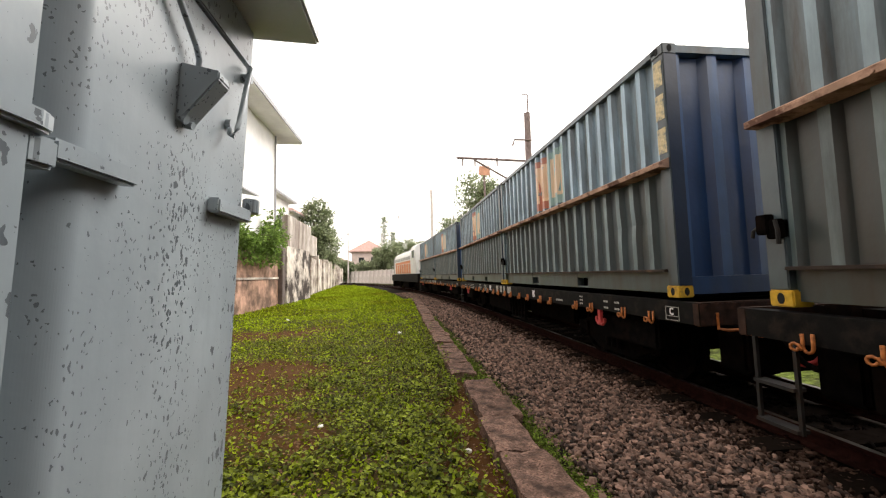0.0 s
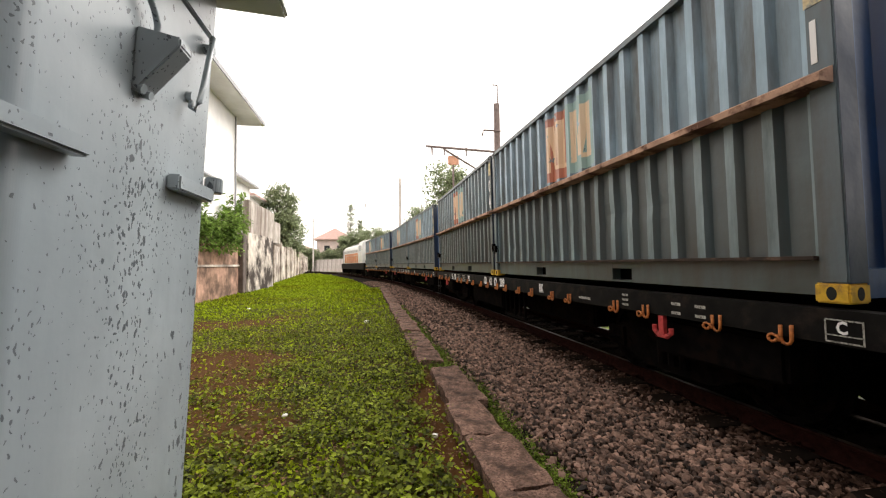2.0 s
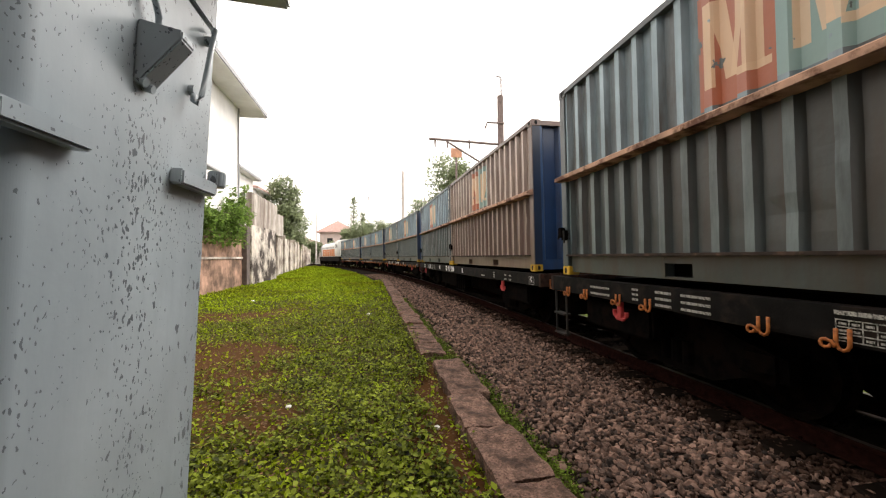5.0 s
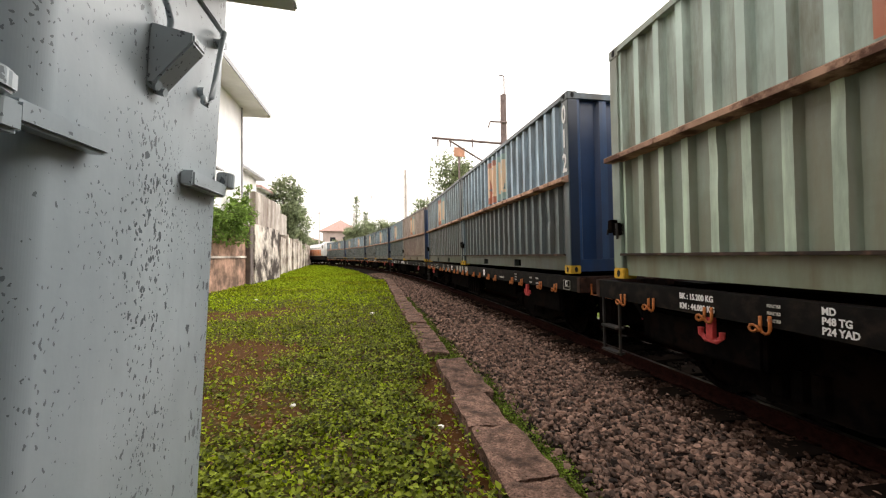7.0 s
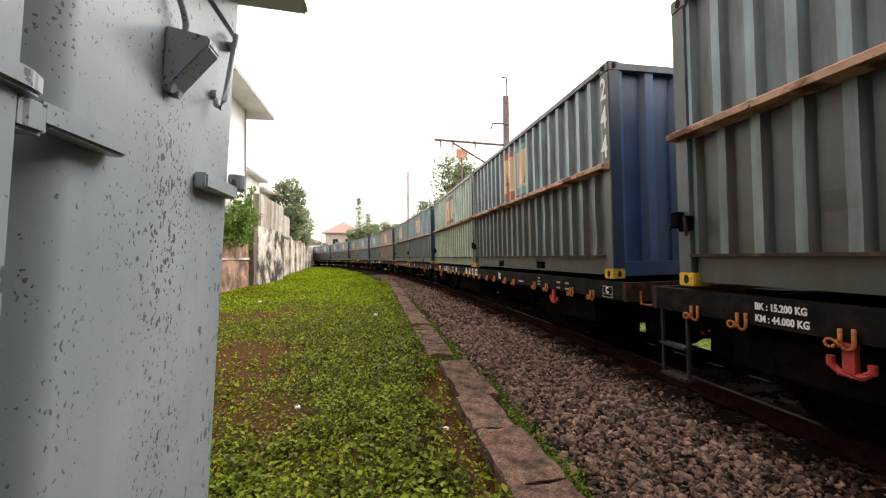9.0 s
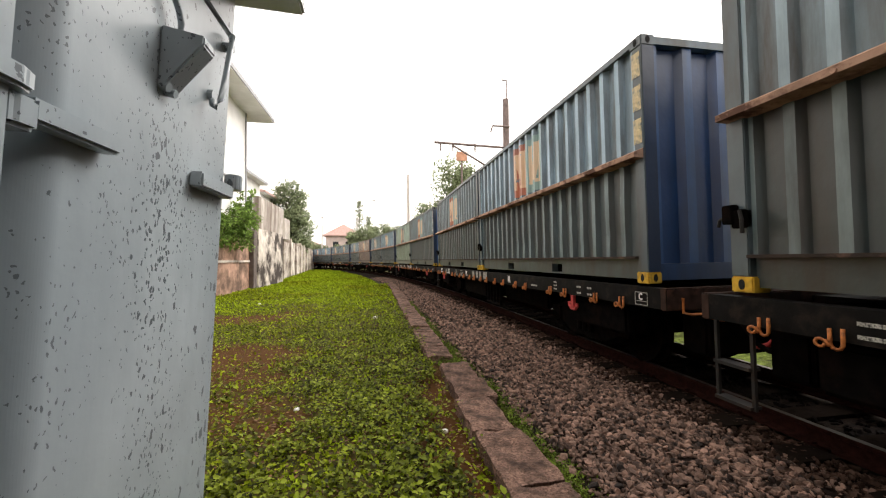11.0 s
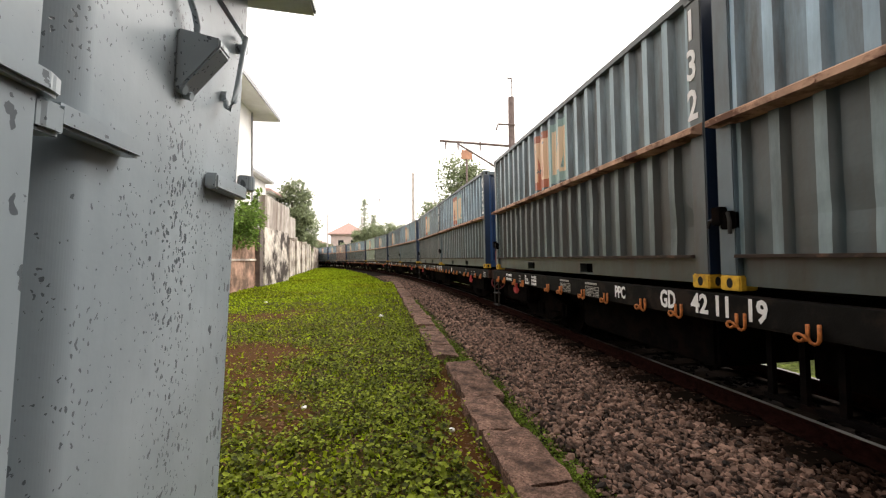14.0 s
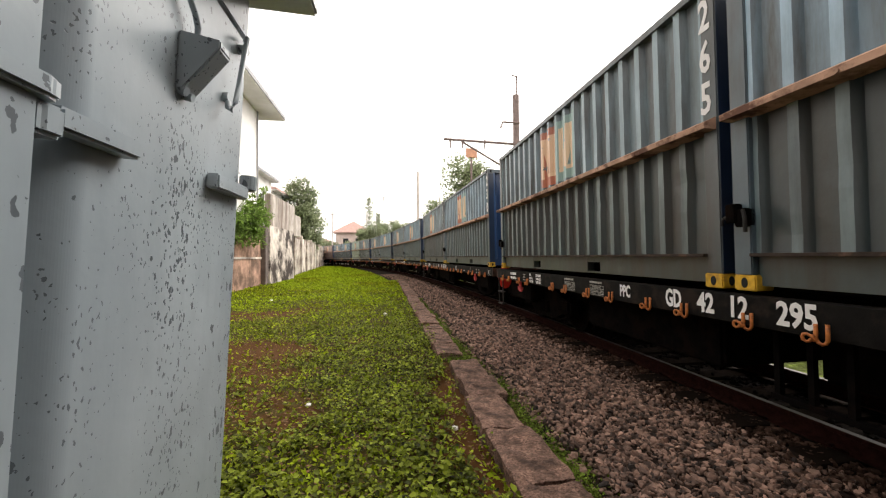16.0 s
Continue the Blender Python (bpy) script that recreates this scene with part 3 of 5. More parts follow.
        bm = bmesh.new()
        box(bm, -hx + 0.15, hx - 0.15, end * (hy - 0.005), end * (hy - 0.1), 0.03, 0.2)
        part("end_sill", bm, M_end, c)
        bm = bmesh.new()
        box(bm, -hx + 0.15, hx - 0.15, end * (hy - 0.005), end * (hy - 0.09), CH - 0.1, CH - 0.02)
        part("end_header", bm, m_frame, c)
    bm = bmesh.new()
    box(bm, -hx + 0.1, hx - 0.1, -hy + 0.1, hy - 0.1, CH - 0.06, CH - 0.03)
    part("roof_sheet", bm, m_frame, c)
    bm = bmesh.new()
    box(bm, -hx + 0.20, hx - 0.20, -hy + 0.11, hy - 0.11, 0.05, 0.25)
    part("floor_frame", bm, M_bogie, c)
    # tie-down winch on the front post
    bm = bmesh.new()
    box(bm, -hx - 0.045, -hx + 0.05, hy - 0.15, hy - 0.06, 0.480, 0.620)
    box(bm, -hx - 0.06, -hx + 0.05, hy - 0.085, hy + 0.005, 0.515, 0.660)
    winch = part("tie_down_winch", bm, M_bogie, c, "black greasy tie-down winch", bevel=0.008)
    bm = bmesh.new()
    rod(bm, (-hx - 0.02, hy, 0.560), (-hx - 0.02, hy + 0.035, 0.560), 0.018)
    tube(bm, [(-hx - 0.02, hy + 0.035, 0.565), (-hx - 0.02, hy + 0.06, 0.550), (-hx - 0.02, hy + 0.07, 0.500)], 0.013, 6)
    part("winch_crank", bm, M_step, winch)
    bm = bmesh.new()
    tube(bm, [(-hx - 0.05, hy - 0.14, 0.610), (-hx - 0.055, hy - 0.16, 0.540), (-hx - 0.05, hy - 0.155, 0.440)], 0.014, 6)
    part("winch_hook", bm, M_step, winch)
    return c


# ---- wagons ----
PITCH = 13.16
WAGON_HALF = 6.35
DECK = 1.04


def make_wheelset():
    bm = bmesh.new()
    rod(bm, (-0.75, 0, 0), (0.75, 0, 0), 0.06, 10)
    for sx in (-1, 1):
        prof = [(0.47, 0.10), (0.50, 0.36), (0.505, 0.415), (0.535, 0.415), (0.545, 0.385), (0.64, 0.38), (0.64, 0.33), (0.60, 0.32), (0.60, 0.12), (0.64, 0.10)]
        n = 20
        rings = [[bm.verts.new((sx * a, r * math.cos(k * math.tau / n), r * math.sin(k * math.tau / n))) for k in range(n)] for a, r in prof]
        for i in range(len(prof) - 1):
            for k in range(n):
                bm.faces.new((rings[i][k], rings[i][(k + 1) % n], rings[i + 1][(k + 1) % n], rings[i + 1][k]))
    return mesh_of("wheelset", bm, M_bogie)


def make_bogie_mesh():
    bm = bmesh.new()
    for sx in (-1, 1):
        x = sx * 0.80
        out = [(-1.05, 0.32), (-1.05, 0.50), (-0.7, 0.58), (-0.35, 0.72), (0.35, 0.72), (0.7, 0.58), (1.05, 0.50), (1.05, 0.32), (0.75, 0.30), (0.40, 0.16), (-0.40, 0.16), (-0.75, 0.30)]
        prism(bm, out, "x", x - 0.06, x + 0.06)
        for dx in (-0.14, 0, 0.14):
            rod(bm, (x + sx * 0.07, dx, 0.24), (x + sx * 0.07, dx, 0.46), 0.055, 8)
        for yy in (-0.85, 0.85):
            rod(bm, (x - 0.1, yy, 0.38), (x + sx * 0.1, yy, 0.38), 0.12, 12)
            box(bm, x - 0.10, x + 0.10, yy - 0.13, yy + 0.13, 0.30, 0.52)
    box(bm, -0.8, 0.8, -0.2, 0.2, 0.34, 0.66)
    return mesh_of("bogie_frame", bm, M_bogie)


def hook_mesh(m):
    """A lashing hook: an open U with a curled tail."""
    bm = bmesh.new()
    pts = [(0, 0.05, 0.14), (0, 0.05, 0.04)] + [(0, 0.05 * math.cos(a), 0.02 - 0.06 * math.sin(a)) for a in np.linspace(0.3, math.pi - 0.3, 5)] + [(0, -0.05, 0.04), (0, -0.05, 0.15)]
    tube(bm, pts, 0.017, 8)
    pts = [(-0.02, 0.045, -0.02), (-0.02, 0.075, 0.035)] + [(-0.02, 0.115 + 0.04 * math.cos(a), 0.005 + 0.036 * math.sin(a)) for a in np.linspace(2.4, -3.0, 8)]
    tube(bm, pts, 0.015, 8)
    return mesh_of("lashing_hook", bm, m, smooth=True)


def words(text, size, bold=0.030, wide=0.98, tall=1.27):
    """A flat mesh of the text, its first letter's foot at the origin, read along -Y on a face that looks to -X."""
    cu = bpy.data.curves.new("text", "FONT")
    cu.body, cu.size, cu.extrude, cu.resolution_u, cu.offset = text, size, 0.0015, 2, size * bold
    ob = new("text", cu)
    me = bpy.data.meshes.new_from_object(ob.evaluated_get(bpy.context.evaluated_depsgraph_get()))
    bpy.data.objects.remove(ob)
    bpy.data.curves.remove(cu)
    me.transform(Matrix(((0, 0, -1, 0), (-1, 0, 0, 0), (0, 1, 0, 0), (0, 0, 0, 1))) @ Matrix.Diagonal((wide, tall, 1, 1)))
    me.name = "lettering"
    return me


def make_wagon(number, hooks=True, tables=(2.75, 2.02), shared={}):
    w = thing("flat_wagon", "black steel container flat wagon with white lettering" + (" and orange lashing hooks" if hooks else ""), "wagon", group="wagons of the train")
    if not shared:
        shared["wheel"], shared["bogie"], shared["hook"] = make_wheelset(), make_bogie_mesh(), hook_mesh(M_orange)
    h = WAGON_HALF
    sx = -1.235
    for side in (-1, 1):
        x = side * 1.235
        bm = bmesh.new()
        # channel-shaped side sill
        o, i = x, x - side * 0.12
        prism(bm, [(o, DECK - 0.238), (o, DECK - 0.035), (i, DECK - 0.035), (i, DECK - 0.05), (x - side * 0.02, DECK - 0.05), (x - side * 0.02, DECK - 0.223), (i, DECK - 0.223), (i, DECK - 0.238)], "y", -h + 0.001, h - 0.001)
        part("side_sill", bm, M_black, w)
        bm = bmesh.new()
        prism(bm, [(-4.2, DECK - 0.238), (-3.6, DECK - 0.255), (3.6, DECK - 0.255), (4.2, DECK - 0.238)], "x", x - side * 0.004, x - side * 0.02)
        part("sill_stiffener", bm, M_black, w)
    for y in np.linspace(-h + 0.75, h - 0.75, 8):
        bm = bmesh.new()
        box(bm, -1.11, 1.11, y - 0.05, y + 0.05, DECK - 0.28, DECK - 0.06)
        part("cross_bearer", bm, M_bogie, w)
    # two dark boxes added to block daylight underneath, in place of brake gear
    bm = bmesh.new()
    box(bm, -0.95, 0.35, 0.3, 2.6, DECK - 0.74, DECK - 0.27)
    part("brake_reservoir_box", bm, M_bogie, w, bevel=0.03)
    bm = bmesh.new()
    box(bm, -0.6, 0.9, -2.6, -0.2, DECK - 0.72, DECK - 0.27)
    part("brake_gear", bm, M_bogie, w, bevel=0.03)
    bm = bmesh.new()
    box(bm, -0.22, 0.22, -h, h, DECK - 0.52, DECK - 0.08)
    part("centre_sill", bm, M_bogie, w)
    for end in (-1, 1):
        bm = bmesh.new()
        box(bm, -1.239, 1.239, end * (h + 0.004), end * (h - 0.08), DECK - 0.245, DECK - 0.030)
        part("headstock", bm, M_headstock, w, "brown-black end beam", bevel=0.01)
        bm = bmesh.new()
        box(bm, -0.09, 0.09, end * (h - 0.1), end * (h + 0.24), DECK - 0.42, DECK - 0.24)
        box(bm, -0.14, 0.12, end * (h + 0.18), end * (h + 0.345), DECK - 0.46, DECK - 0.18)
        part("coupler", bm, M_bogie, w, bevel=0.02)
        bm = bmesh.new()
        tube(bm, [(-0.4 + 0.05 * end, end * (h + a), DECK - 0.32 - b) for a, b in ((0, 0), (0.1, 0.12), (0.2, 0.24), (0.3, 0.28), (0.345, 0.28))], 0.025, 8)
        part("brake_hose", bm, M_red if end > 0 else M_bogie, w, "dangling air brake hose", smooth=True)
        # dark boxes added behind the end beam to block daylight, for end gear
        bm = bmesh.new()
        box(bm, -0.70, 0.95, end * (h - 0.09), end * (h - 0.42), DECK - 0.74, DECK - 0.30)
        part("draft_gear_casing", bm, M_bogie, w, bevel=0.03)
        for x0, x1 in ((-1.12, -0.82), (0.5, 1.12)):
            bm = bmesh.new()
            box(bm, x0, x1, end * (h - 1.95), end * (h - 0.75), DECK - 0.62, DECK - 0.285)
            part("brake_rigging", bm, M_bogie, w, bevel=0.03)
        # orange coupling lever
        bm = bmesh.new()
        tube(bm, [(-1.1, end * (h + 0.05), DECK - 0.12), (-1.1, end * (h + 0.05), DECK - 0.26), (-1.0, end * (h + 0.05), DECK - 0.28), (-0.2, end * (h + 0.08), DECK - 0.26)], 0.014, 6)
        part("coupling_lever", bm, M_orange, w, "orange uncoupling lever")
        bogie = part("bogie", shared["bogie"], M_bogie, w, at=pose(0, end * 4.35, 0))
        for yy in (-0.85, 0.85):
            part("wheelset", shared["wheel"], M_bogie, bogie, at=pose(0, yy, 0.38))
    # step frame below the front corner
    bm = bmesh.new()
    y = h - 0.12
    for yy in (y, y - 0.3):
        box(bm, -1.23, -1.205, yy - 0.013, yy + 0.013, DECK - 0.86, DECK - 0.24)
    for z in (DECK - 0.84, DECK - 0.56):
        box(bm, -1.26, -1.16, y - 0.3, y, z - 0.012, z + 0.012)
    part("foot_step", bm, M_step, w, "grey two-rung foot step")
    # guard of upright bars under the middle
    bm = bmesh.new()
    box(bm, -1.11, -1.05, -1.24, -0.26, DECK - 0.78, DECK - 0.74)
    guard = part("equipment_guard", bm, M_bogie, w)
    for yy in np.linspace(-1.2, -0.3, 5):
        bm = bmesh.new()
        box(bm, -1.10, -1.06, yy - 0.02, yy + 0.02, DECK - 0.742, DECK - 0.22)
        part("guard_bar", bm, M_bogie, guard)
    # red brake indicator
    for yy in (-4.62, 4.74):
        bm = bmesh.new()
        tube(bm, [(-1.22, yy + 0.10, DECK - 0.34), (-1.22, yy + 0.10, DECK - 0.39), (-1.22, yy + 0.05, DECK - 0.43), (-1.22, yy - 0.05, DECK - 0.43), (-1.22, yy - 0.10, DECK - 0.39), (-1.22, yy - 0.10, DECK - 0.35)], 0.022, 8)
        box(bm, -1.24, -1.20, yy - 0.03, yy + 0.03, DECK - 0.42, DECK - 0.245)
        part("jacking_hook", bm, M_red, w, "red painted jacking hook", smooth=False)
    if hooks:
        for y in (-5.71, -5.21, -4.45, -4.0, -3.04, -2.57, -1.88, -1.35, -0.72, -0.23, 0.38, 0.86, 1.52, 2.05, 2.7, 3.15, 4.27, 4.73, 5.38, 5.81):
            part("lashing_hook", shared["hook"], M_orange, w, "orange lashing hook", at=Matrix.Translation((-1.256, y, DECK - 0.258)) @ Matrix.Scale(0.67, 4))
    face = -1.2385
    for text, y, z, size in number:
        if isinstance(text, str):
            part("lettering", WORDS[(text, size)], M_white, w, "white stencilled lettering", at=pose(face, y, z))
        else:
            bm = bmesh.new()
            box(bm, 0, 0.002, -text[0], 0, 0, text[1])
            part("stencil_bar", bm, M_stencil, w, "small unreadable white stencil", at=pose(face, y, z))
    # inspection tables
    for y in tables:
        bm = bmesh.new()
        for i in range(6):
            box(bm, 0, 0.002, -0.32 + i * 0.062, -0.314 + i * 0.062, 0, 0.126)
        for i in range(4):
            box(bm, -0.0005, 0.0015, -0.32, -0.004, i * 0.04, i * 0.04 + 0.006)
        for i in range(15):
            if (i * 7 + int(y * 100)) % 4:
                cell, row = i % 5, i // 5
                box(bm, 0.0004, 0.0018, -0.305 + cell * 0.062, -0.268 + cell * 0.062, 0.015 + row * 0.04, 0.028 + row * 0.04)
        tagged(part("inspection_table", bm, M_stencil, w, "white stencilled inspection table", at=pose(face, y, DECK - 0.235)), kind="stuff")
        bm = bmesh.new()
        box(bm, 0, 0.002, -0.28, 0, 0, 0.025)
        part("stencil_bar", bm, M_stencil, w, at=pose(face, y, DECK - 0.085))
    # framed class letter at the rear corner
    bm = bmesh.new()
    for a, b, c, d in ((0, 0.26, 0, 0.012), (0, 0.26, 0.178, 0.19), (0, 0.26, 0.055, 0.065), (0, 0.012, 0, 0.19), (0.248, 0.26, 0, 0.19)):
        box(bm, 0, 0.002, a, b, c, d)
    part("stencil_frame", bm, M_stencil, w, at=pose(face, -6.10, DECK - 0.225) @ Matrix.Scale(0.72, 4))
    part("lettering", WORDS[("C", 0.08)], M_stencil, w, "white stencilled lettering", at=pose(face, -5.97, DECK - 0.170))
    return w


FLEET = {-1: "", 0: "", 1: "GD 42 12 289", 2: "GD 42 12 340", 3: "", 4: "GD 42 12 322", 5: "", 6: "GD 42 11 12", 7: "GD 42 11 19", 8: "GD 42 12 295"}
DATES = {1: ("12-11-2012", "11-04-2022", "11-04-2024"), 2: ("14-12-2012", "15-02-2022", "15-02-2024"), 4: ("27-12-2012", "06-05-2022", "06-05-2024"),
         5: ("06-12-2012", "07-09-2022", "07-09-2024"), 6: ("09-11-2011", "14-09-2022", "14-09-2024"), 7: ("11-11-2011", "16-06-2023", "16-06-2025"),
         8: ("27-11-2012", "13-06-2023", "13-06-2025")}
WORDS = {}
MARKS = {}
for k, fleet in FLEET.items():
    z = DECK - 0.207
    rows = [("PPC", {1: 2.07, 2: 1.72, 4: 2.07}.get(k, 1.36), z + 0.015, 0.145), ("RK", -1.45 if k == 2 else -2.12, z + 0.01, 0.14)]
    for bit, y in zip(fleet.split(), (0.63, 0.25, -0.05, {1: -0.40, 2: -0.27, 4: -0.36, 8: -0.43}.get(k, -0.33))):
        rows.append((bit, y + (0.15 if k == 4 else 0.06 if k == 1 else 0.08 if k in (6, 7) and y < 0 else 0), z, 0.178))
    if not fleet:
        rows += [((w, 0.16), y, z, 0) for w, y in ((0.2, 0.63), (0.17, 0.25), (0.14, -0.05), (0.28, -0.40))]
    if k in (2, 4, 5, 7, 8):
        rows += [("BK : 14.080 KG" if k == 2 else "BK : 15.200 KG", 5.29, DECK - 0.12, 0.055), ("KM : 44.000 KG", 5.29, DECK - 0.205, 0.055)]
    else:
        rows += [((0.38, 0.024), 5.29, DECK - 0.13, 0), ((0.38, 0.024), 5.29, DECK - 0.205, 0)]
    if k in DATES:
        rows += [("MD", 4.19, DECK - 0.10, 0.05), ("P24 TG" if k > 5 else "P48 TG", 4.19, DECK - 0.16, 0.05), ("P48 YAD" if k > 5 else "P24 YAD", 4.19, DECK - 0.22, 0.05)]
    else:
        rows += [((0.2, 0.024), 4.19, DECK - b, 0) for b in (0.10, 0.16, 0.22)]
    for i, zz in enumerate((0.10, 0.16, 0.22)):
        dates = DATES.get(k, ("", "", ""))
        rows.append((dates[i], 3.88, DECK - zz, 0.05) if dates[i] else ((0.3, 0.022), 3.88, DECK - zz, 0))
    rows += [((0.25, 0.03), -3.25, DECK - 0.20, 0)]
    rows += [((0.09, 0.022), a, DECK - b, 0) for a in (-4.09, 4.52) for b in (0.10, 0.15, 0.20)]
    rows += [((0.10, 0.025), a, DECK - b, 0) for a in (-4.75, -5.0) for b in (0.13, 0.21)]
    if k in (1, 2, 4):
        rows = [(a, b - 0.25 if b > 3 else b, c, d) for a, b, c, d in rows]
    MARKS[k] = rows
    for text, _, _, size in rows:
        if isinstance(text, str) and (text, size) not in WORDS:
            WORDS[(text, size)] = words(text, size, wide=0.76 if text.isalpha() and size > 0.1 else 0.98)
WORDS[("C", 0.08)] = words("C", 0.08)
NUMBERS = {(0, 0): "|||", (1, 1): "|04", (1, 0): "0|1", (2, 1): "231", (3, 0): "012", (4, 0): "244", (5, 0): "|||", (6, 0): "052", (6, 1): "087", (7, 0): "230", (7, 1): "132", (8, 1): "265"}
for digits in sorted(set("".join(NUMBERS.values())) - {"|"}):
    WORDS[digits] = words(digits, 0.29, 0.022, 0.8)
COAT_OF = {(2, 0): "brown", (4, 1): "green", (3, 1): "slate", (4, 0): "slate", (5, 1): "slate", (6, 1): "slate", (7, 1): "slate", (1, 1): "slate", (8, 1): "slate"}
TITLES = {"blue": "weathered blue-grey corrugated steel shipping container on a flat wagon", "slate": "grimy slate-grey corrugated steel shipping container on a flat wagon",
          "green": "pale mint-green corrugated steel shipping container on a flat wagon", "brown": "dusty taupe-brown corrugated steel shipping container on a flat wagon"}
TRAIN = []


def make_train():
    first = {}
    # Wagons 9 and 10 stay out of view, added to shade the ballast.
    for k in range(-1, 11):
        w = make_wagon(MARKS.get(k, MARKS[0]), (k not in (2,)), {1: (3.23, 2.66), 2: (3.26, 2.82), 4: (3.23, 2.66)}.get(k, (2.75, 2.02)))
        TRAIN.append((w, k, Matrix.Identity(4)))
        for place in (0, 1):
            coat = COAT_OF.get((k, place), "blue")
            kind = (coat, k % 3)
            if kind in first:
                c = copy_thing(first[kind], Matrix.Identity(4))
            else:
                c = first[kind] = make_container(coat, TITLES[coat], 11.0 * (k % 3) + len(coat))
            y = (-3.03 if place == 0 else 3.08) if k in (1, 6, 7) else -3.10 if place == 0 else 3.01
            TRAIN.append((c, k, pose(0, y, DECK)))
    for (k, place), digits in NUMBERS.items():
        c = [o for o, kk, m in TRAIN if kk == k and m.translation.z > 0.5][place]
        z = CH - 0.43
        for ch in digits:
            if ch == "|":
                bm = bmesh.new()
                box(bm, -0.0015, 0.0015, -0.12, 0, 0, 0.26)
                part("worn_number_bar", bm, M_cream, c, at=pose(-CW / 2 + 0.0005, -CL / 2 + 0.15, z))
                z -= 0.35
                continue
            part("lettering", WORDS[ch], M_cream, c, "cream painted number", at=pose(-CW / 2 + 0.0005, -CL / 2 + 0.165, z))
            z -= 0.35


def make_locomotive():
    c = thing("diesel_locomotive", "white and orange diesel locomotive hauling the container train", "locomotive")
    bm = bmesh.new()
    box(bm, -1.3, 1.3, -7.0, 7.0, 0.75, 1.45)
    part("underframe", bm, M_black, c, bevel=0.02)
    arc = [(-1.25, 1.45), (-1.25, 3.05), (-1.1, 3.45), (-0.6, 3.68), (0.6, 3.68), (1.1, 3.45), (1.25, 3.05), (1.25, 1.45)]
    bm = bmesh.new()
    prism(bm, [(a * 1.02, 1.45 + (b - 1.45) * 1.13) for a, b in arc], "y", -6.2, -4.0)
    part("cab", bm, M_loco_white, c, "white painted cab with a rounded roof", bevel=0.04)
    bm = bmesh.new()
    prism(bm, [(a * 0.80, 1.45 + (b - 1.45) * 0.72) for a, b in arc], "y", -6.9, -6.2)
    part("short_nose", bm, M_loco_white, c, bevel=0.04)
    bm = bmesh.new()
    prism(bm, [(a * 0.97, 1.45 + (b - 1.45) * 0.98) for a, b in arc], "y", -4.0, 5.4)
    part("hood", bm, M_loco_white, c, "white painted hood with a rounded roof", bevel=0.04)
    bm = bmesh.new()
    prism(bm, [(a * 0.92, 1.45 + (b - 1.45) * 0.94) for a, b in arc], "y", 5.4, 6.6)
    part("radiator_end", bm, M_roof_grey, c, "dark grey hood end", bevel=0.06)
    for y in (-2.0, 0.6, 3.2):
        bm = bmesh.new()
        rod(bm, (0, y, 3.6), (0, y, 3.8), 0.5, 14)
        part("roof_fan", bm, M_roof_grey, c)
    for side in (-1, 1):
        bm = bmesh.new()
        box(bm, side * 1.235, side * 1.20, -3.9, 4.6, 1.5, 2.6)
        part("orange_band", bm, M_loco_orange, c, "orange side band", bevel=0.004)
        bm = bmesh.new()
        box(bm, side * 1.29, side * 1.25, -5.6, -4.7, 2.75, 3.35)
        part("cab_window", bm, M_glass, c)
        bm = bmesh.new()
        for y in np.linspace(-6.9, 6.9, 12):
            rod(bm, (side * 1.28, y, 1.4), (side * 1.28, y, 2.35), 0.016, 6)
        rod(bm, (side * 1.28, -6.9, 2.35), (side * 1.28, 6.9, 2.35), 0.016, 6)
        part("handrail", bm, M_loco_white, c)
        for y in np.linspace(-3.4, 4.8, 9):
            bm = bmesh.new()
            box(bm, side * 1.235, side * 1.20, y, y + 0.5, 2.72, 3.0)
            part("side_grille", bm, M_roof_grey, c)
    bm = bmesh.new()
    box(bm, -1.0, 1.0, -1.6, 1.6, 0.2, 0.75)
    part("fuel_tank", bm, M_bogie, c, bevel=0.08)
    for end in (-1, 1):
        bogie = part("bogie", MESH["bogie"], M_bogie, c, at=pose(0, end * 4.4, 0))
        for yy in (-0.85, 0.85):
            part("wheelset", MESH["wheel"], M_bogie, bogie, at=pose(0, yy, 0.38))
        bm = bmesh.new()
        prism(bm, [(-1.2, 0.15), (1.2, 0.15), (1.2, 0.8), (-1.2, 0.8)], "y", end * 6.95, end * 7.05)
        part("pilot", bm, M_black, c, bevel=0.02)
    TRAIN.append((c, "loco", Matrix.Identity(4)))


M_loco_white = mat("white_loco_paint", (0.72, 0.72, 0.70), 0.45, spread=0.06, scale=2)
M_loco_orange = mat("orange_loco_paint", (0.62, 0.22, 0.07), 0.45, spread=0.1, scale=2)
MESH = {"bogie": make_bogie_mesh(), "wheel": make_wheelset()}


def rear_of(k, t):
    """Where along the track the rear of wagon k's rear container is at t seconds."""
    return float(np.interp(t, (0, 2.0, 3.5, 4.2, 6.3, 6.6, 7.2, 8, 9, 13, 14, 15, 16), (0.02, -0.02, -0.02, -0.01, 0.09, 0.10, 0.04, 0.06, 0.03, -0.02, 0.05, -0.03, -0.07))) + 3.499 + 5.6060 * t + 0.03432 * t * t - PITCH * k


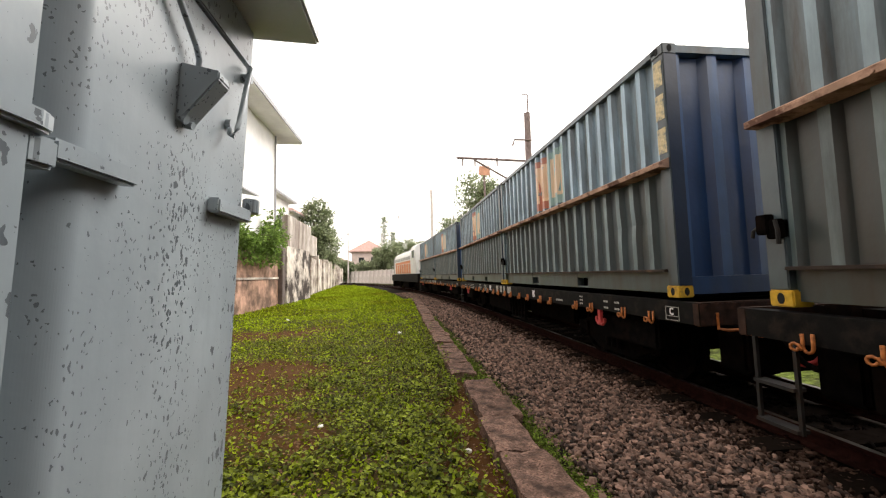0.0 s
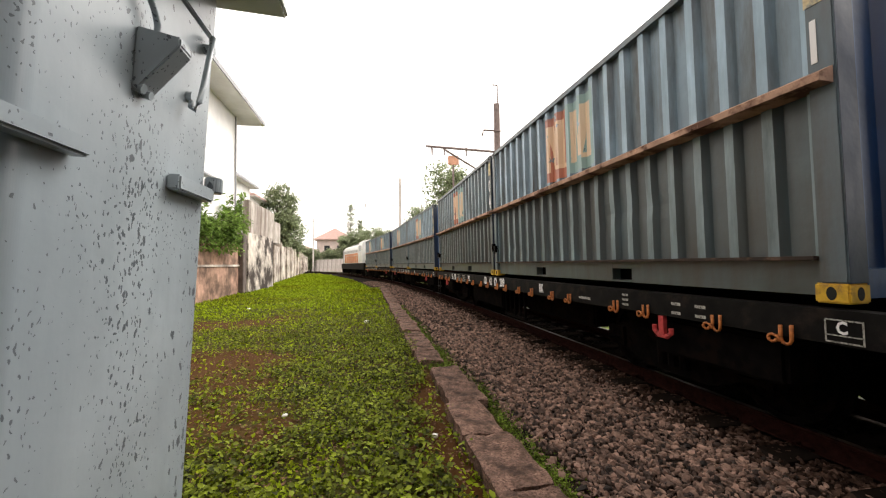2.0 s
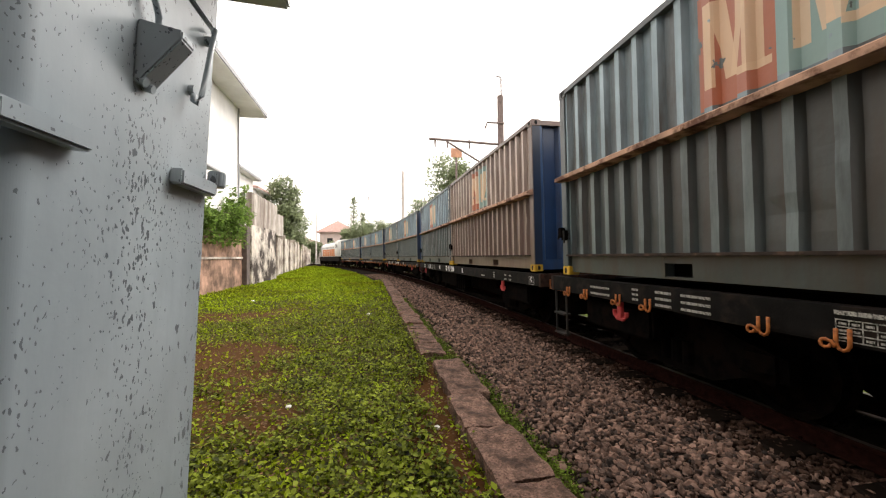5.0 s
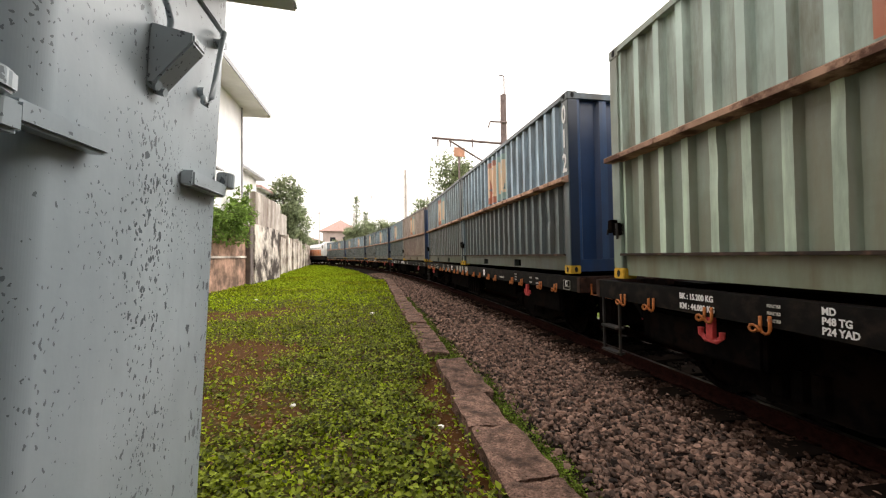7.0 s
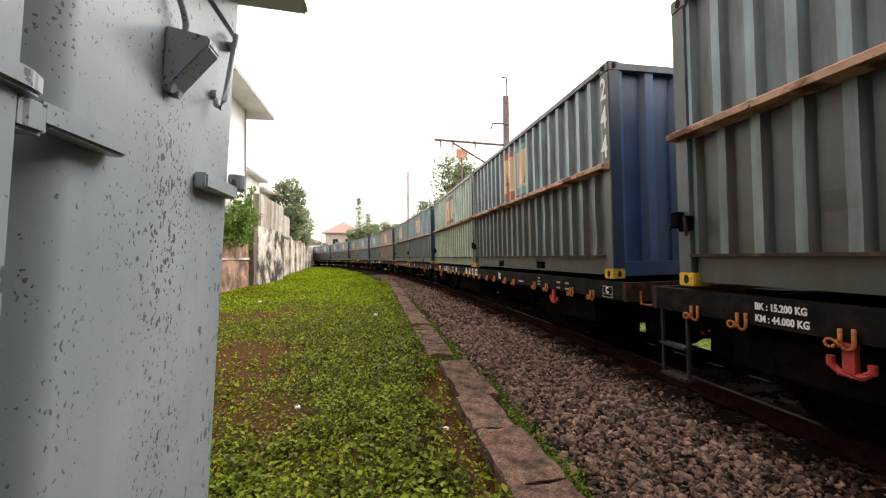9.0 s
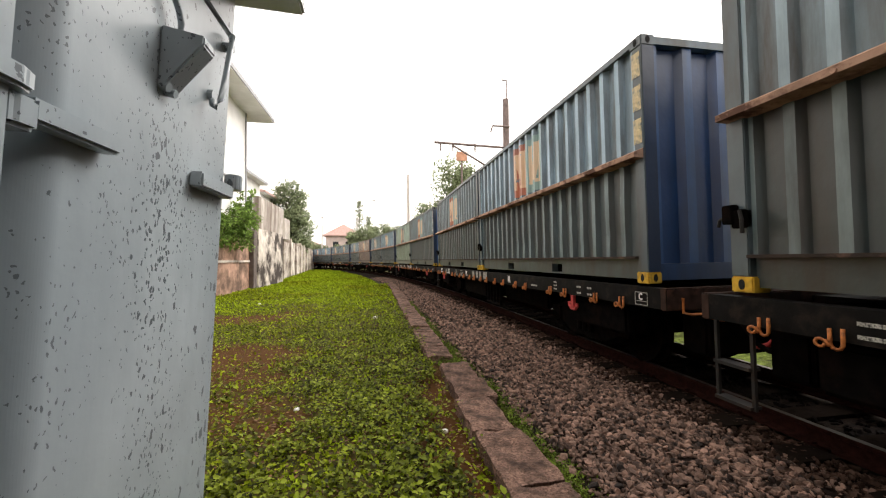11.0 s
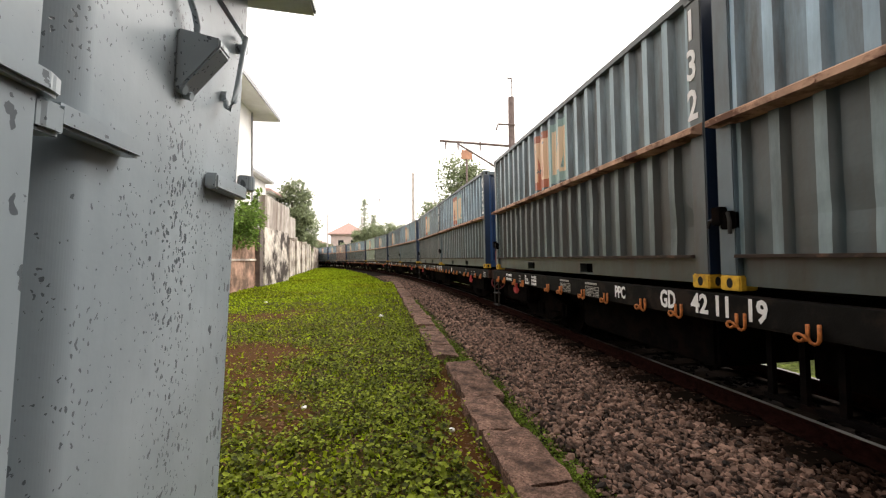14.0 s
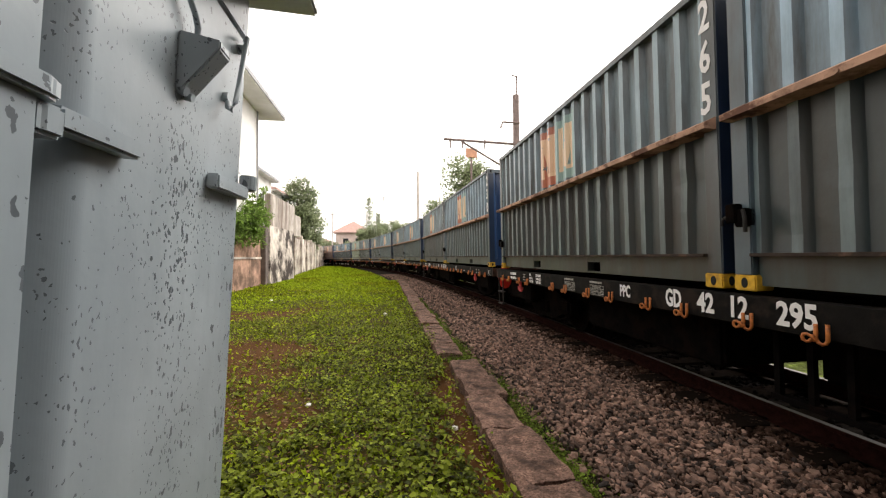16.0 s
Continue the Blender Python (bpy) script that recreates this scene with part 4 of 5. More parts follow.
def motions():
    for ob, k, m in TRAIN:
        rows = []
        for i in range(0, 33):
            t = i * 0.5
            if k == "loco":
                p = ride(rear_of(-2, t) + 7.1, 4.4)
            else:
                p = ride(rear_of(k, t) + 6.1, 4.35) @ m
            rows.append((t, p))
        walk(ob, rows)
        for axle in [o for o in ob.children_recursive if o.name.startswith("wheelset")]:
            y = axle.location.y
            walk(axle, [(i / 15, pose(0, y, 0.38, -math.degrees((rear_of(0, i / 15) - rear_of(0, 0)) / 0.38))) for i in range(241)])

# ---- cabinet beside the camera ----


def make_cabinet():
    """Tilted 3 degrees towards the track to fit the camera's view."""
    c = thing("trackside_cabinet", "tall light-grey steel signal cabinet with chipped paint", "cabinet")
    tilt = Matrix.Translation((-0.4812, 0, 0)) @ Matrix.Rotation(radians(3.0), 4, "Y")
    c.matrix_basis = tilt
    # local: the door's face is x = 0, the ground z = 0
    bm = bmesh.new()
    box(bm, -0.95, -0.155, -1.3, 1.055, -0.06, 2.245)
    part("body", bm, M_cabinet, c, bevel=0.012)
    bm = bmesh.new()
    # door leaf with a rolled edge
    out = [(-0.1535, 1.07), (0.0, 1.066), (0.0, 0.565)] + [(-0.13 + 0.13 * math.cos(a), 0.565 - 0.072 * math.sin(a)) for a in np.linspace(0.04, math.pi / 2, 40)] + [(-0.1535, 0.493)]
    prism(bm, out, "z", 0.05, 2.125)
    part("door", bm, M_cabinet, c, "chipped light-grey door leaf")
    bm = bmesh.new()
    box(bm, -0.154, 0.032, -1.25, 0.45, 0.05, 2.125)
    part("side_door", bm, M_cabinet, c, bevel=0.003)
    bm = bmesh.new()
    box(bm, -0.1555, 0.004, 0.40, 1.065, 2.135, 2.24)
    part("lintel_plate", bm, M_cabinet, c, bevel=0.003)
    bm = bmesh.new()
    prism(bm, [(-1.12, 2.25), (-1.12, 2.30), (-0.5, 2.44), (0.155, 2.305), (0.17, 2.29), (0.17, 2.25)], "y", -1.45, 1.115)
    part("roof", bm, M_cabinet_roof, c, "overhanging sheet roof, its paint paled for the bright eave", bevel=0.006)
    # hinge strap on the door and its mate on the other leaf
    bm = bmesh.new()
    prism(bm, [(0.0, 0.484), (0.028, 0.484), (0.028, 0.63), (0.0, 0.63)], "z", 1.704, 1.732)
    part("hinge_strap", bm, M_cabinet, c, bevel=0.004)
    bm = bmesh.new()
    prism(bm, [(-0.02, 0.446), (0.028, 0.446), (0.033, 0.455), (0.033, 0.486), (0.0, 0.486)], "z", 1.690, 1.7265)
    part("hinge_knuckle", bm, M_cabinet, c, bevel=0.005)
    bm = bmesh.new()
    prism(bm, [(0.019, 0.30), (0.044, 0.30), (0.044, 0.452), (0.038, 0.470), (0.019, 0.474)], "z", 1.7275, 1.752)
    part("hinge_strap", bm, M_cabinet, c, bevel=0.004)
    # staple bracket
    bm = bmesh.new()
    prism(bm, [(0.0, 1.978), (0.074, 1.966), (0.074, 1.95), (0.012, 1.866), (0.0, 1.866)], "y", 0.752, 0.800)
    part("staple_bracket", bm, M_cabinet, c, bevel=0.003)
    bm = bmesh.new()
    rod(bm, (0.0, 0.762, 1.872), (0.016, 0.762, 1.866), 0.009, 10)
    rod(bm, (0.0, 0.782, 1.866), (0.018, 0.782, 1.862), 0.008, 10)
    part("staple_bolt", bm, M_cabinet, c)
    # bent rod and hasp
    bm = bmesh.new()
    tube(bm, [(0.018, 0.785, 1.965), (0.018, 0.785, 2.0), (0.018, 0.772, 2.02), (0.018, 0.66, 2.11), (0.018, 0.60, 2.15)], 0.006, 8)
    part("latch_rod", bm, M_cabinet, c, smooth=True)
    bm = bmesh.new()
    tube(bm, [(0.012, 1.03, 2.115), (0.024, 1.01, 2.11), (0.03, 0.98, 2.05), (0.032, 0.955, 1.97), (0.032, 0.94, 1.92), (0.028, 0.925, 1.895), (0.018, 0.935, 1.905), (0.014, 0.945, 1.92)], 0.0065, 8)
    part("hasp_hook", bm, M_cabinet, c, smooth=True)
    bm = bmesh.new()
    rod(bm, (0.0, 1.02, 2.085), (0.024, 1.02, 2.085), 0.012, 12)
    part("hasp_pivot", bm, M_cabinet, c)
    bm = bmesh.new()
    rod(bm, (0.0, 0.955, 1.935), (0.012, 0.955, 1.935), 0.012, 12)
    part("hasp_eye", bm, M_cabinet, c)
    bm = bmesh.new()
    prism(bm, [(0.0, 0.888), (0.028, 0.888), (0.028, 1.066), (0.0, 1.066)], "z", 1.708, 1.742)
    part("hinge_strap", bm, M_cabinet, c, bevel=0.004)
    bm = bmesh.new()
    rod(bm, (0.018, 1.085, 1.735), (0.018, 1.085, 1.775), 0.022, 12)
    part("hinge_knuckle", bm, M_cabinet, c, bevel=0.003)


# ---- garden walls and houses ----


def wall_x(y):
    return float(np.interp(y, [8, 17, 24, 34, 50, 62, 80], [-7.05, -7.1, -7.3, -8.1, -9.6, -10.9, -13.2]))


def make_wall():
    bm = bmesh.new()
    prism(bm, [(-7.40, 6), (-7.05, 6), (-7.1, 17), (-7.25, 23.6), (-7.6, 23.6), (-7.45, 17)], "z", -0.1, 2.95)
    w = solid("wall_garden", bm, M_oldwall, "old red-brown plastered garden wall with peeling patches", "wall", kind="structure")
    bm = bmesh.new()
    prism(bm, [(-7.06, 6), (-6.99, 6), (-7.04, 17), (-7.19, 23.6), (-7.26, 23.6), (-7.11, 17)], "z", 1.52, 1.62)
    part("ledge", bm, M_plaster, w, "projecting plaster ledge")
    # buttress of stained concrete with a taller slab behind it
    bm = bmesh.new()
    prism(bm, [(-7.9, 23.6), (-6.92, 23.6), (-6.96, 29.5), (-8.0, 29.5)], "z", -0.1, 3.5)
    solid("wall_buttress", bm, M_buttress, "black-stained pale concrete buttress of the garden wall", "wall", kind="structure", bevel=0.04)
    bm = bmesh.new()
    box(bm, -7.6, -6.99, 23.0, 23.62, -0.1, 3.3)
    solid("wall_pillar", bm, M_darkwall, "dark brown brick pillar between the two walls", "wall", kind="structure", bevel=0.03)
    for y0, y1, top, off in ((25.0, 29.4, 5.6, -0.1), (30.2, 32.6, 5.75, -0.42), (32.9, 35.6, 5.2, -0.62)):
        bm = bmesh.new()
        box(bm, -7.55 + off, -7.2 + off, y0, y1, 3.4, top)
        solid("wall_upper", bm, M_slab, "tall streaked concrete slab standing on the buttress", "wall", kind="structure", bevel=0.03)
    rng = random.Random(7)
    y = 29.5
    run = thing("wall_concrete", "row of stained pale concrete wall bays with pilasters", "wall", kind="structure")
    while y < 84:
        ln = 4.6
        x0, x1 = wall_x(y), wall_x(y + ln)
        top = 3.45 + rng.uniform(-0.2, 0.15)
        bm = bmesh.new()
        prism(bm, [(x0 - 0.3, y + 0.35), (x0, y + 0.35), (x1, y + ln), (x1 - 0.3, y + ln)], "z", -0.1, top)
        part("wall_bay", bm, M_plaster, run, bevel=0.02)
        bm = bmesh.new()
        box(bm, x0 - 0.4, x0 + 0.14, y, y + 0.4, -0.1, top + 0.25)
        part("pilaster", bm, M_plaster, run, bevel=0.03)
        y += ln


def make_unseen_walls():
    # Both walls stay out of view, added only to block skylight.
    bm = bmesh.new()
    box(bm, -7.6, 1.9, -1.95, -1.65, -0.1, 6.6)
    solid("wall_rear", bm, M_darkwall, "unseen plain dark wall added behind the camera to block skylight", "wall", kind="structure")
    bm = bmesh.new()
    box(bm, -8.0, -7.603, -1.95, 5.99, -0.1, 6.6)
    solid("wall_side", bm, M_darkwall, "unseen plain dark wall added at the left to block skylight", "wall", kind="structure")


def gable_house(x0, x1, y0, y1, eave, ridge, over, label, m_wall, m_roof, windows=()):
    h = thing("house", label, "house")
    bm = bmesh.new()
    box(bm, x0, x1, y0, y1, 0, eave)
    part("wall", bm, m_wall, h)
    bm = bmesh.new()
    xm = (x0 + x1) / 2
    hip = min(2.5, (y1 - y0) / 3)
    v = [bm.verts.new(p) for p in ((x0 - over, y0 - over, eave), (x1 + over, y0 - over, eave), (x1 + over, y1 + over, eave), (x0 - over, y1 + over, eave),
                                   (xm, y0 + hip, ridge), (xm, y1 - hip, ridge))]
    w = [bm.verts.new(p.co + Vector((0, 0, 0.22))) for p in v[:4]]
    bm.faces.new(v[:4][::-1])
    for i in range(4):
        bm.faces.new((v[i], v[(i + 1) % 4], w[(i + 1) % 4], w[i]))
    bm.faces.new((w[0], w[1], v[4]))
    bm.faces.new((w[1], w[2], v[5], v[4]))
    bm.faces.new((w[2], w[3], v[5]))
    bm.faces.new((w[3], w[0], v[4], v[5]))
    part("roof", bm, m_roof, h)
    bm = bmesh.new()
    box(bm, x0 - over + 0.05, x1 + over - 0.05, y0 - over + 0.05, y1 + over - 0.05, eave - 0.05, eave - 0.003)
    part("soffit", bm, m_wall, h, "pale boarded soffit")
    for face, a, b, z0, z1 in windows:
        bm = bmesh.new()
        if face == "e":
            box(bm, x1 - 0.1, x1 + 0.02, a, b, z0, z1)
        else:
            box(bm, a, b, y0 - 0.02, y0 + 0.1, z0, z1)
        part("window", bm, M_glass, h)
    return h


def make_houses():
    h = gable_house(-17, -7.75, 10, 24.2, 10.35, 12.6, 1.25, "tall white rendered house with an overhanging grey roof", M_house, M_roof_grey)
    bm = bmesh.new()
    prism(bm, [(-7.75, 5.7), (-6.95, 5.55), (-6.95, 5.62), (-7.75, 5.95)], "y", 17.2, 19.2)
    part("window_canopy", bm, M_roof_grey, h, "small grey canopy over a window")
    bm = bmesh.new()
    rod(bm, (-7.70, 23.9, 3.0), (-7.70, 23.9, 10.3), 0.05, 8)
    part("downpipe", bm, M_roof_grey, h)
    gable_house(-22, -12.2, 34, 42, 9.6, 11.9, 0.7, "pale two-storey house with a faded grey roof", M_house, M_roof_grey, (("e", 36, 37.2, 6.4, 7.8), ("e", 38.5, 39.7, 6.4, 7.8)))
    gable_house(-19, -13.0, 45, 52, 9.2, 10.7, 0.7, "pale house with a brown tile roof behind the wall", M_house, M_roof_tile, (("e", 47, 48.5, 6.3, 7.6),))
    gable_house(-15, -5.5, 112, 122, 8.6, 12.2, 0.9, "distant pink house with a red tile roof", M_pink, M_roof_tile, (("s", -13, -11.5, 5.5, 7), ("s", -9.5, -8, 5.5, 7)))
    gable_house(-26, -17, 118, 128, 6.0, 8.0, 0.8, "distant low house with a red tile roof", M_pink, M_roof_tile)


# Wall pink is lightened for haze around the distant houses.
M_pink = mat("hazed_pink_render", (0.66, 0.54, 0.50), 0.9, spread=0.08, scale=1)


# ---- masts, fence, far things ----


def make_masts():
    for x, y, top, arm_z, reach, label in ((6.25, 18.0, 9.48, 7.05, 3.6, "rusty steel catenary mast with a bracket arm over the track"), (2.92, 38.5, 10.2, 7.4, 4.2, "grey catenary mast with a bracket arm")):
        big = reach < 4
        paint_of = M_pole if big else M_fence
        m = thing("catenary_mast", label, "mast", pose(x, y, 0), group="catenary masts")
        bm = bmesh.new()
        rod(bm, (0, 0, 0), (0, 0, top), 0.19 if big else 0.17, 12, 0.15 if big else 0.13)
        part("pole", bm, paint_of, m)
        if big:
            bm = bmesh.new()
            rod(bm, (0.05, 0, top), (0.05, 0, top + 0.95), 0.035, 6)
            rod(bm, (0.05, 0, top + 0.95), (-0.2, 0, top + 0.97), 0.03, 6)
            part("lightning_rod", bm, M_pole, m)
            bm = bmesh.new()
            tube(bm, [(0.12, -0.2, arm_z + 1.0), (-0.75, -0.2, arm_z + 1.0), (-0.85, -0.2, arm_z + 0.7)], 0.045, 6)
            part("upper_bracket", bm, M_pole, m)
            bm = bmesh.new()
            rod(bm, (-2.75, 0, arm_z + 0.05), (-0.65, 0, arm_z - 1.15), 0.05, 8)
            rod(bm, (-0.65, 0, arm_z - 1.15), (0, 0, arm_z - 1.55), 0.05, 8)
            part("brace", bm, M_pole, m)
        bm = bmesh.new()
        rod(bm, (0, 0, arm_z), (-reach, 0, arm_z + 0.14), 0.06 if big else 0.03, 8)
        part("bracket_arm", bm, paint_of, m)
        for d in ((1.6, 2.7, 3.3) if big else (3.4,)):
            bm = bmesh.new()
            rod(bm, (-d, 0, arm_z + 0.15), (-d, 0, arm_z - 0.28), 0.05, 8, 0.03)
            part("insulator", bm, M_pole, m)


def make_fence():
    f = thing("fence", "pale concrete panel fence along the outer side of the bend", "fence", kind="structure")
    s = 40.0
    while s < 150:
        a, b = on_track(s, 6.5), on_track(s + 2.4, 6.5)
        d = b - a
        base = Matrix.Translation(a) @ Matrix.Rotation(math.atan2(d.y, d.x), 4, "Z")
        if s == 40.0:
            bm = bmesh.new()
            box(bm, 0.16, 2.39, -0.05, 0.05, 0, 2.75)
            panel = mesh_of("fence_panel", bm, M_fence)
            bm = bmesh.new()
            box(bm, 0, 0.15, -0.1, 0.1, 0, 2.9)
            post = mesh_of("fence_post", bm, M_fence)
        part("fence_panel", panel, M_fence, f, at=base)
        part("fence_post", post, M_fence, f, at=base)
        s += 2.4


def make_far_poles():
    for x, y, top in ((-13.1, 92, 12.4), (-5.6, 100, 12.5), (8.0, 60, 11.0)):
        p = thing("utility_pole", "thin grey concrete utility pole", "pole", pose(x, y, 0), group="utility poles")
        bm = bmesh.new()
        rod(bm, (0, 0, 0), (0, 0, top), 0.2, 8, 0.12)
        part("pole", bm, M_fence, p)
        bm = bmesh.new()
        box(bm, -0.9, 0.9, -0.05, 0.05, top - 0.8, top - 0.7)
        part("cross_arm", bm, M_pole, p)
    b = thing("roof_sign", "faded orange sign board on a post behind the trees", "sign", pose(6.75, 30.5, 0))
    bm = bmesh.new()
    box(bm, -0.45, 0.45, -0.06, 0.06, 9.65, 10.4)
    part("board", bm, M_pink_sign, b, bevel=0.02)
    bm = bmesh.new()
    rod(bm, (0, 0.1, 0), (0, 0.1, 10.2), 0.08, 8)
    part("post", bm, M_pole, b)


M_pink_sign = mat("faded_orange_board", (0.62, 0.33, 0.22), 0.8, spread=0.15, scale=3)


# ---- plants ----


def leaf_mesh(name, centres, sizes, rng, material, up=0.5, long=1.6, oval=False):
    """Many folded leaves at the given places; up: how much they lie flat; oval: rounded sides, bent tips."""
    n = len(centres)
    c = np.asarray(centres)
    s = np.asarray(sizes)[:, None]
    a = rng.uniform(0, math.tau, n)
    tilt = rng.normal(0, 1.0 - up, n)
    d = np.stack([np.cos(a) * np.cos(tilt), np.sin(a) * np.cos(tilt), np.sin(tilt)], 1)
    side = np.stack([-np.sin(a), np.cos(a), rng.normal(0, 0.5 * (1 - up) + 0.15, n)], 1)
    side /= np.linalg.norm(side, axis=1)[:, None]
    nrm = np.cross(d, side)
    def at(f, w, lift):
        return c + d * s * long * f + side * s * w + nrm * s * lift
    if oval:
        rim = [at(0, 0, 0), at(0.22, 0.38, 0.10), at(0.55, 0.46, 0.13), at(1.0, 0, -0.12), at(0.55, -0.46, 0.13), at(0.22, -0.38, 0.10)]
        fan = [0, 1, 2, 0, 2, 3, 0, 3, 4, 0, 4, 5]
    else:
        rim = [at(0, 0, 0), at(0.45, 0.5, 0.12), at(1.0, 0, 0), at(0.45, -0.5, 0.12)]
        fan = [0, 1, 2, 0, 2, 3]
    m, tris = len(rim), len(fan) // 3
    me = bpy.data.meshes.new(name)
    me.vertices.add(m * n)
    me.vertices.foreach_set("co", np.stack(rim, 1).ravel())
    me.loops.add(3 * tris * n)
    me.loops.foreach_set("vertex_index", (np.arange(n)[:, None] * m + np.array([fan])).reshape(-1))
    me.polygons.add(tris * n)
    me.polygons.foreach_set("loop_start", np.arange(tris * n) * 3)
    me.update(calc_edges=True)
    me.validate()
    me.materials.append(material)
    return me


def make_tree(x, y, height, spread, trunk, label, seed, leaves=3500, size=0.2, base=0.35, thin=1.0):
    rng = np.random.default_rng(seed)
    t = thing("tree", label, "tree", pose(x, y, 0))
    bm = bmesh.new()
    top = height * 0.85
    pts = [(0.02 * height * math.sin(k * 1.3 + seed), 0.02 * height * math.cos(k * 1.7 + seed), top * k / 6) for k in range(7)]
    for k in range(6):
        rod(bm, pts[k], pts[k + 1], trunk * (1 - k / 7), 8, trunk * (1 - (k + 1) / 7))
    blobs = []
    for k in range(17):
        f = base + (1 - base) * (k + 0.5) / 17
        a = k * 2.4 + seed
        r = spread * thin * rng.uniform(0.25, 0.85) * (math.sin(math.pi * min(1, (1.05 - f) / (1.05 - base) * 0.75 + 0.12)) + 0.1)
        p = np.array([r * math.cos(a), r * math.sin(a), height * f])
        blobs.append((p, spread * rng.uniform(0.38, 0.62)))
        q = pts[min(6, int(f * 6))]
        rod(bm, q, tuple(p * np.array([0.9, 0.9, 0.98])), trunk * 0.3, 5, trunk * 0.08)
    part("trunk", bm, M_bark, t)
    cs = []
    for p, r in blobs:
        m = int(leaves * 2.4) // len(blobs)
        v = rng.normal(0, 1, (m, 3))
        v /= np.linalg.norm(v, axis=1)[:, None]
        v *= (rng.uniform(0.25, 1, m) ** 0.5 * rng.uniform(0.75, 1.2, m))[:, None]
        lump = 1 + 0.3 * np.sin(v[:, :1] * 5 + p[0]) * np.cos(v[:, 1:2] * 4 + p[1])
        cs.append(p + v * r * lump * np.array([1, 1, 0.75]))
    cs = np.concatenate(cs)
    part("crown", leaf_mesh("crown", cs, rng.uniform(0.45, 1.0, len(cs)) * size, rng, M_tree_leaf, 0.3), M_tree_leaf, t, "uneven green crown")
    return t


def make_thin_tree(x, y, height, spread, seed):
    """A tall narrow tree: one straight trunk with short rising branches and gaps between them."""
    rng = np.random.default_rng(seed)
    t = thing("tree", "tall narrow tree with thin ragged foliage", "tree", pose(x, y, 0))
    bm = bmesh.new()
    rod(bm, (0, 0, 0), (0.15, 0, height * 0.97), 0.24, 8, 0.03)
    cs = []
    for k in range(46):
        f = 0.3 + 0.68 * k / 46
        a = k * 2.4 + seed
        ln = spread * (1.15 - f) * rng.uniform(0.6, 1.5) + 0.25
        base, tip = np.array([0.15 * f, 0, height * f]), np.array([0.15 * f + ln * math.cos(a), ln * math.sin(a), height * f + ln * rng.uniform(0.1, 0.7)])
        rod(bm, tuple(base), tuple(tip), 0.05, 5, 0.015)
        for _ in range(42):
            cs.append(base + (tip - base) * rng.uniform(0.25, 1.1) + rng.normal(0, 0.16, 3))
    part("trunk", bm, M_bark, t)
    part("crown", leaf_mesh("crown", cs, rng.uniform(0.12, 0.28, len(cs)), rng, M_tree_leaf, 0.3), M_tree_leaf, t, "sparse green crown")


def make_plants():
    make_tree(8.9, 40, 11.3, 3.2, 0.28, "broad-leaved green tree behind the train", 3, 5200, 0.26)
    make_tree(6.6, 46, 8.2, 2.4, 0.2, "small green tree behind the train", 5, 2600, 0.24)
    make_tree(11.5, 52, 10, 3.2, 0.25, "broad-leaved green tree behind the train", 9, 3000, 0.28)
    make_tree(-11.1, 50, 10.9, 2.2, 0.25, "leafy tree behind the garden wall", 11, 3800, 0.26)
    make_tree(-11.6, 57, 8.2, 2.2, 0.2, "leafy tree behind the garden wall", 12, 2800, 0.26)
    make_thin_tree(-5.2, 101, 17.4, 1.9, 13)
    make_thin_tree(-3.0, 104, 13.6, 1.3, 14)
    for i, (x, y, h, sp) in enumerate(((-2, 90, 9.0, 3.2), (2.5, 92, 9.5, 3.2), (-9.5, 96, 4.6, 2.2), (-14.5, 98, 4.8, 2.4), (-19, 100, 7.5, 3.0), (7, 88, 9, 3.4), (-24, 102, 8, 3.2), (-5.5, 93, 7.8, 2.6))):
        make_tree(x, y, h, sp, 0.22, "bushy light-green tree beyond the fence", 20 + i, 3200, 0.34, 0.25)
    # creepers that hang over the garden wall
    rng = np.random.default_rng(31)
    for y, x, z, h, sp, lab in ((17.5, -7.2, 2.9, 1.5, 0.9, "hanging"), (19.2, -7.15, 2.9, 1.3, 0.8, "hanging"), (20.6, -7.1, 2.9, 1.2, 0.75, "hanging"), (22.0, -7.35, 2.95, 2.4, 0.45, "upright")):
        sh = thing("shrub", lab + " green shrub growing on top of the garden wall", "shrub", pose(x, y, z), group="wall shrubs")
        bm = bmesh.new()
        cs, ss = [], []
        for k in range(26):
            a = rng.uniform(0, math.tau)
            tip = np.array([sp * math.cos(a) + 0.25, sp * math.sin(a), rng.uniform(0.1, 1.0) * h])
            if lab == "hanging" and k % 2:
                tip[2] = rng.uniform(-0.7, 0.5)
                tip[0] = rng.uniform(0.2, 0.7)
            midp = np.array([tip[0] * 0.5, tip[1] * 0.5, max(0.3, tip[2] * 0.5 + 0.35 * h)])
            pts = [(1 - u) ** 2 * np.zeros(3) + 2 * u * (1 - u) * midp + u * u * tip for u in np.linspace(0, 1, 7)]
            tube(bm, pts, 0.012, 4)
            for u in range(2, 7):
                for _ in range(9):
                    cs.append(pts[u] + rng.normal(0, 0.09, 3))
                    ss.append(rng.uniform(0.07, 0.15))
        part("stems", bm, M_bark, sh)
        part("foliage", leaf_mesh("foliage", cs, ss, rng, M_fern, 0.35, 2.2), M_fern, sh)


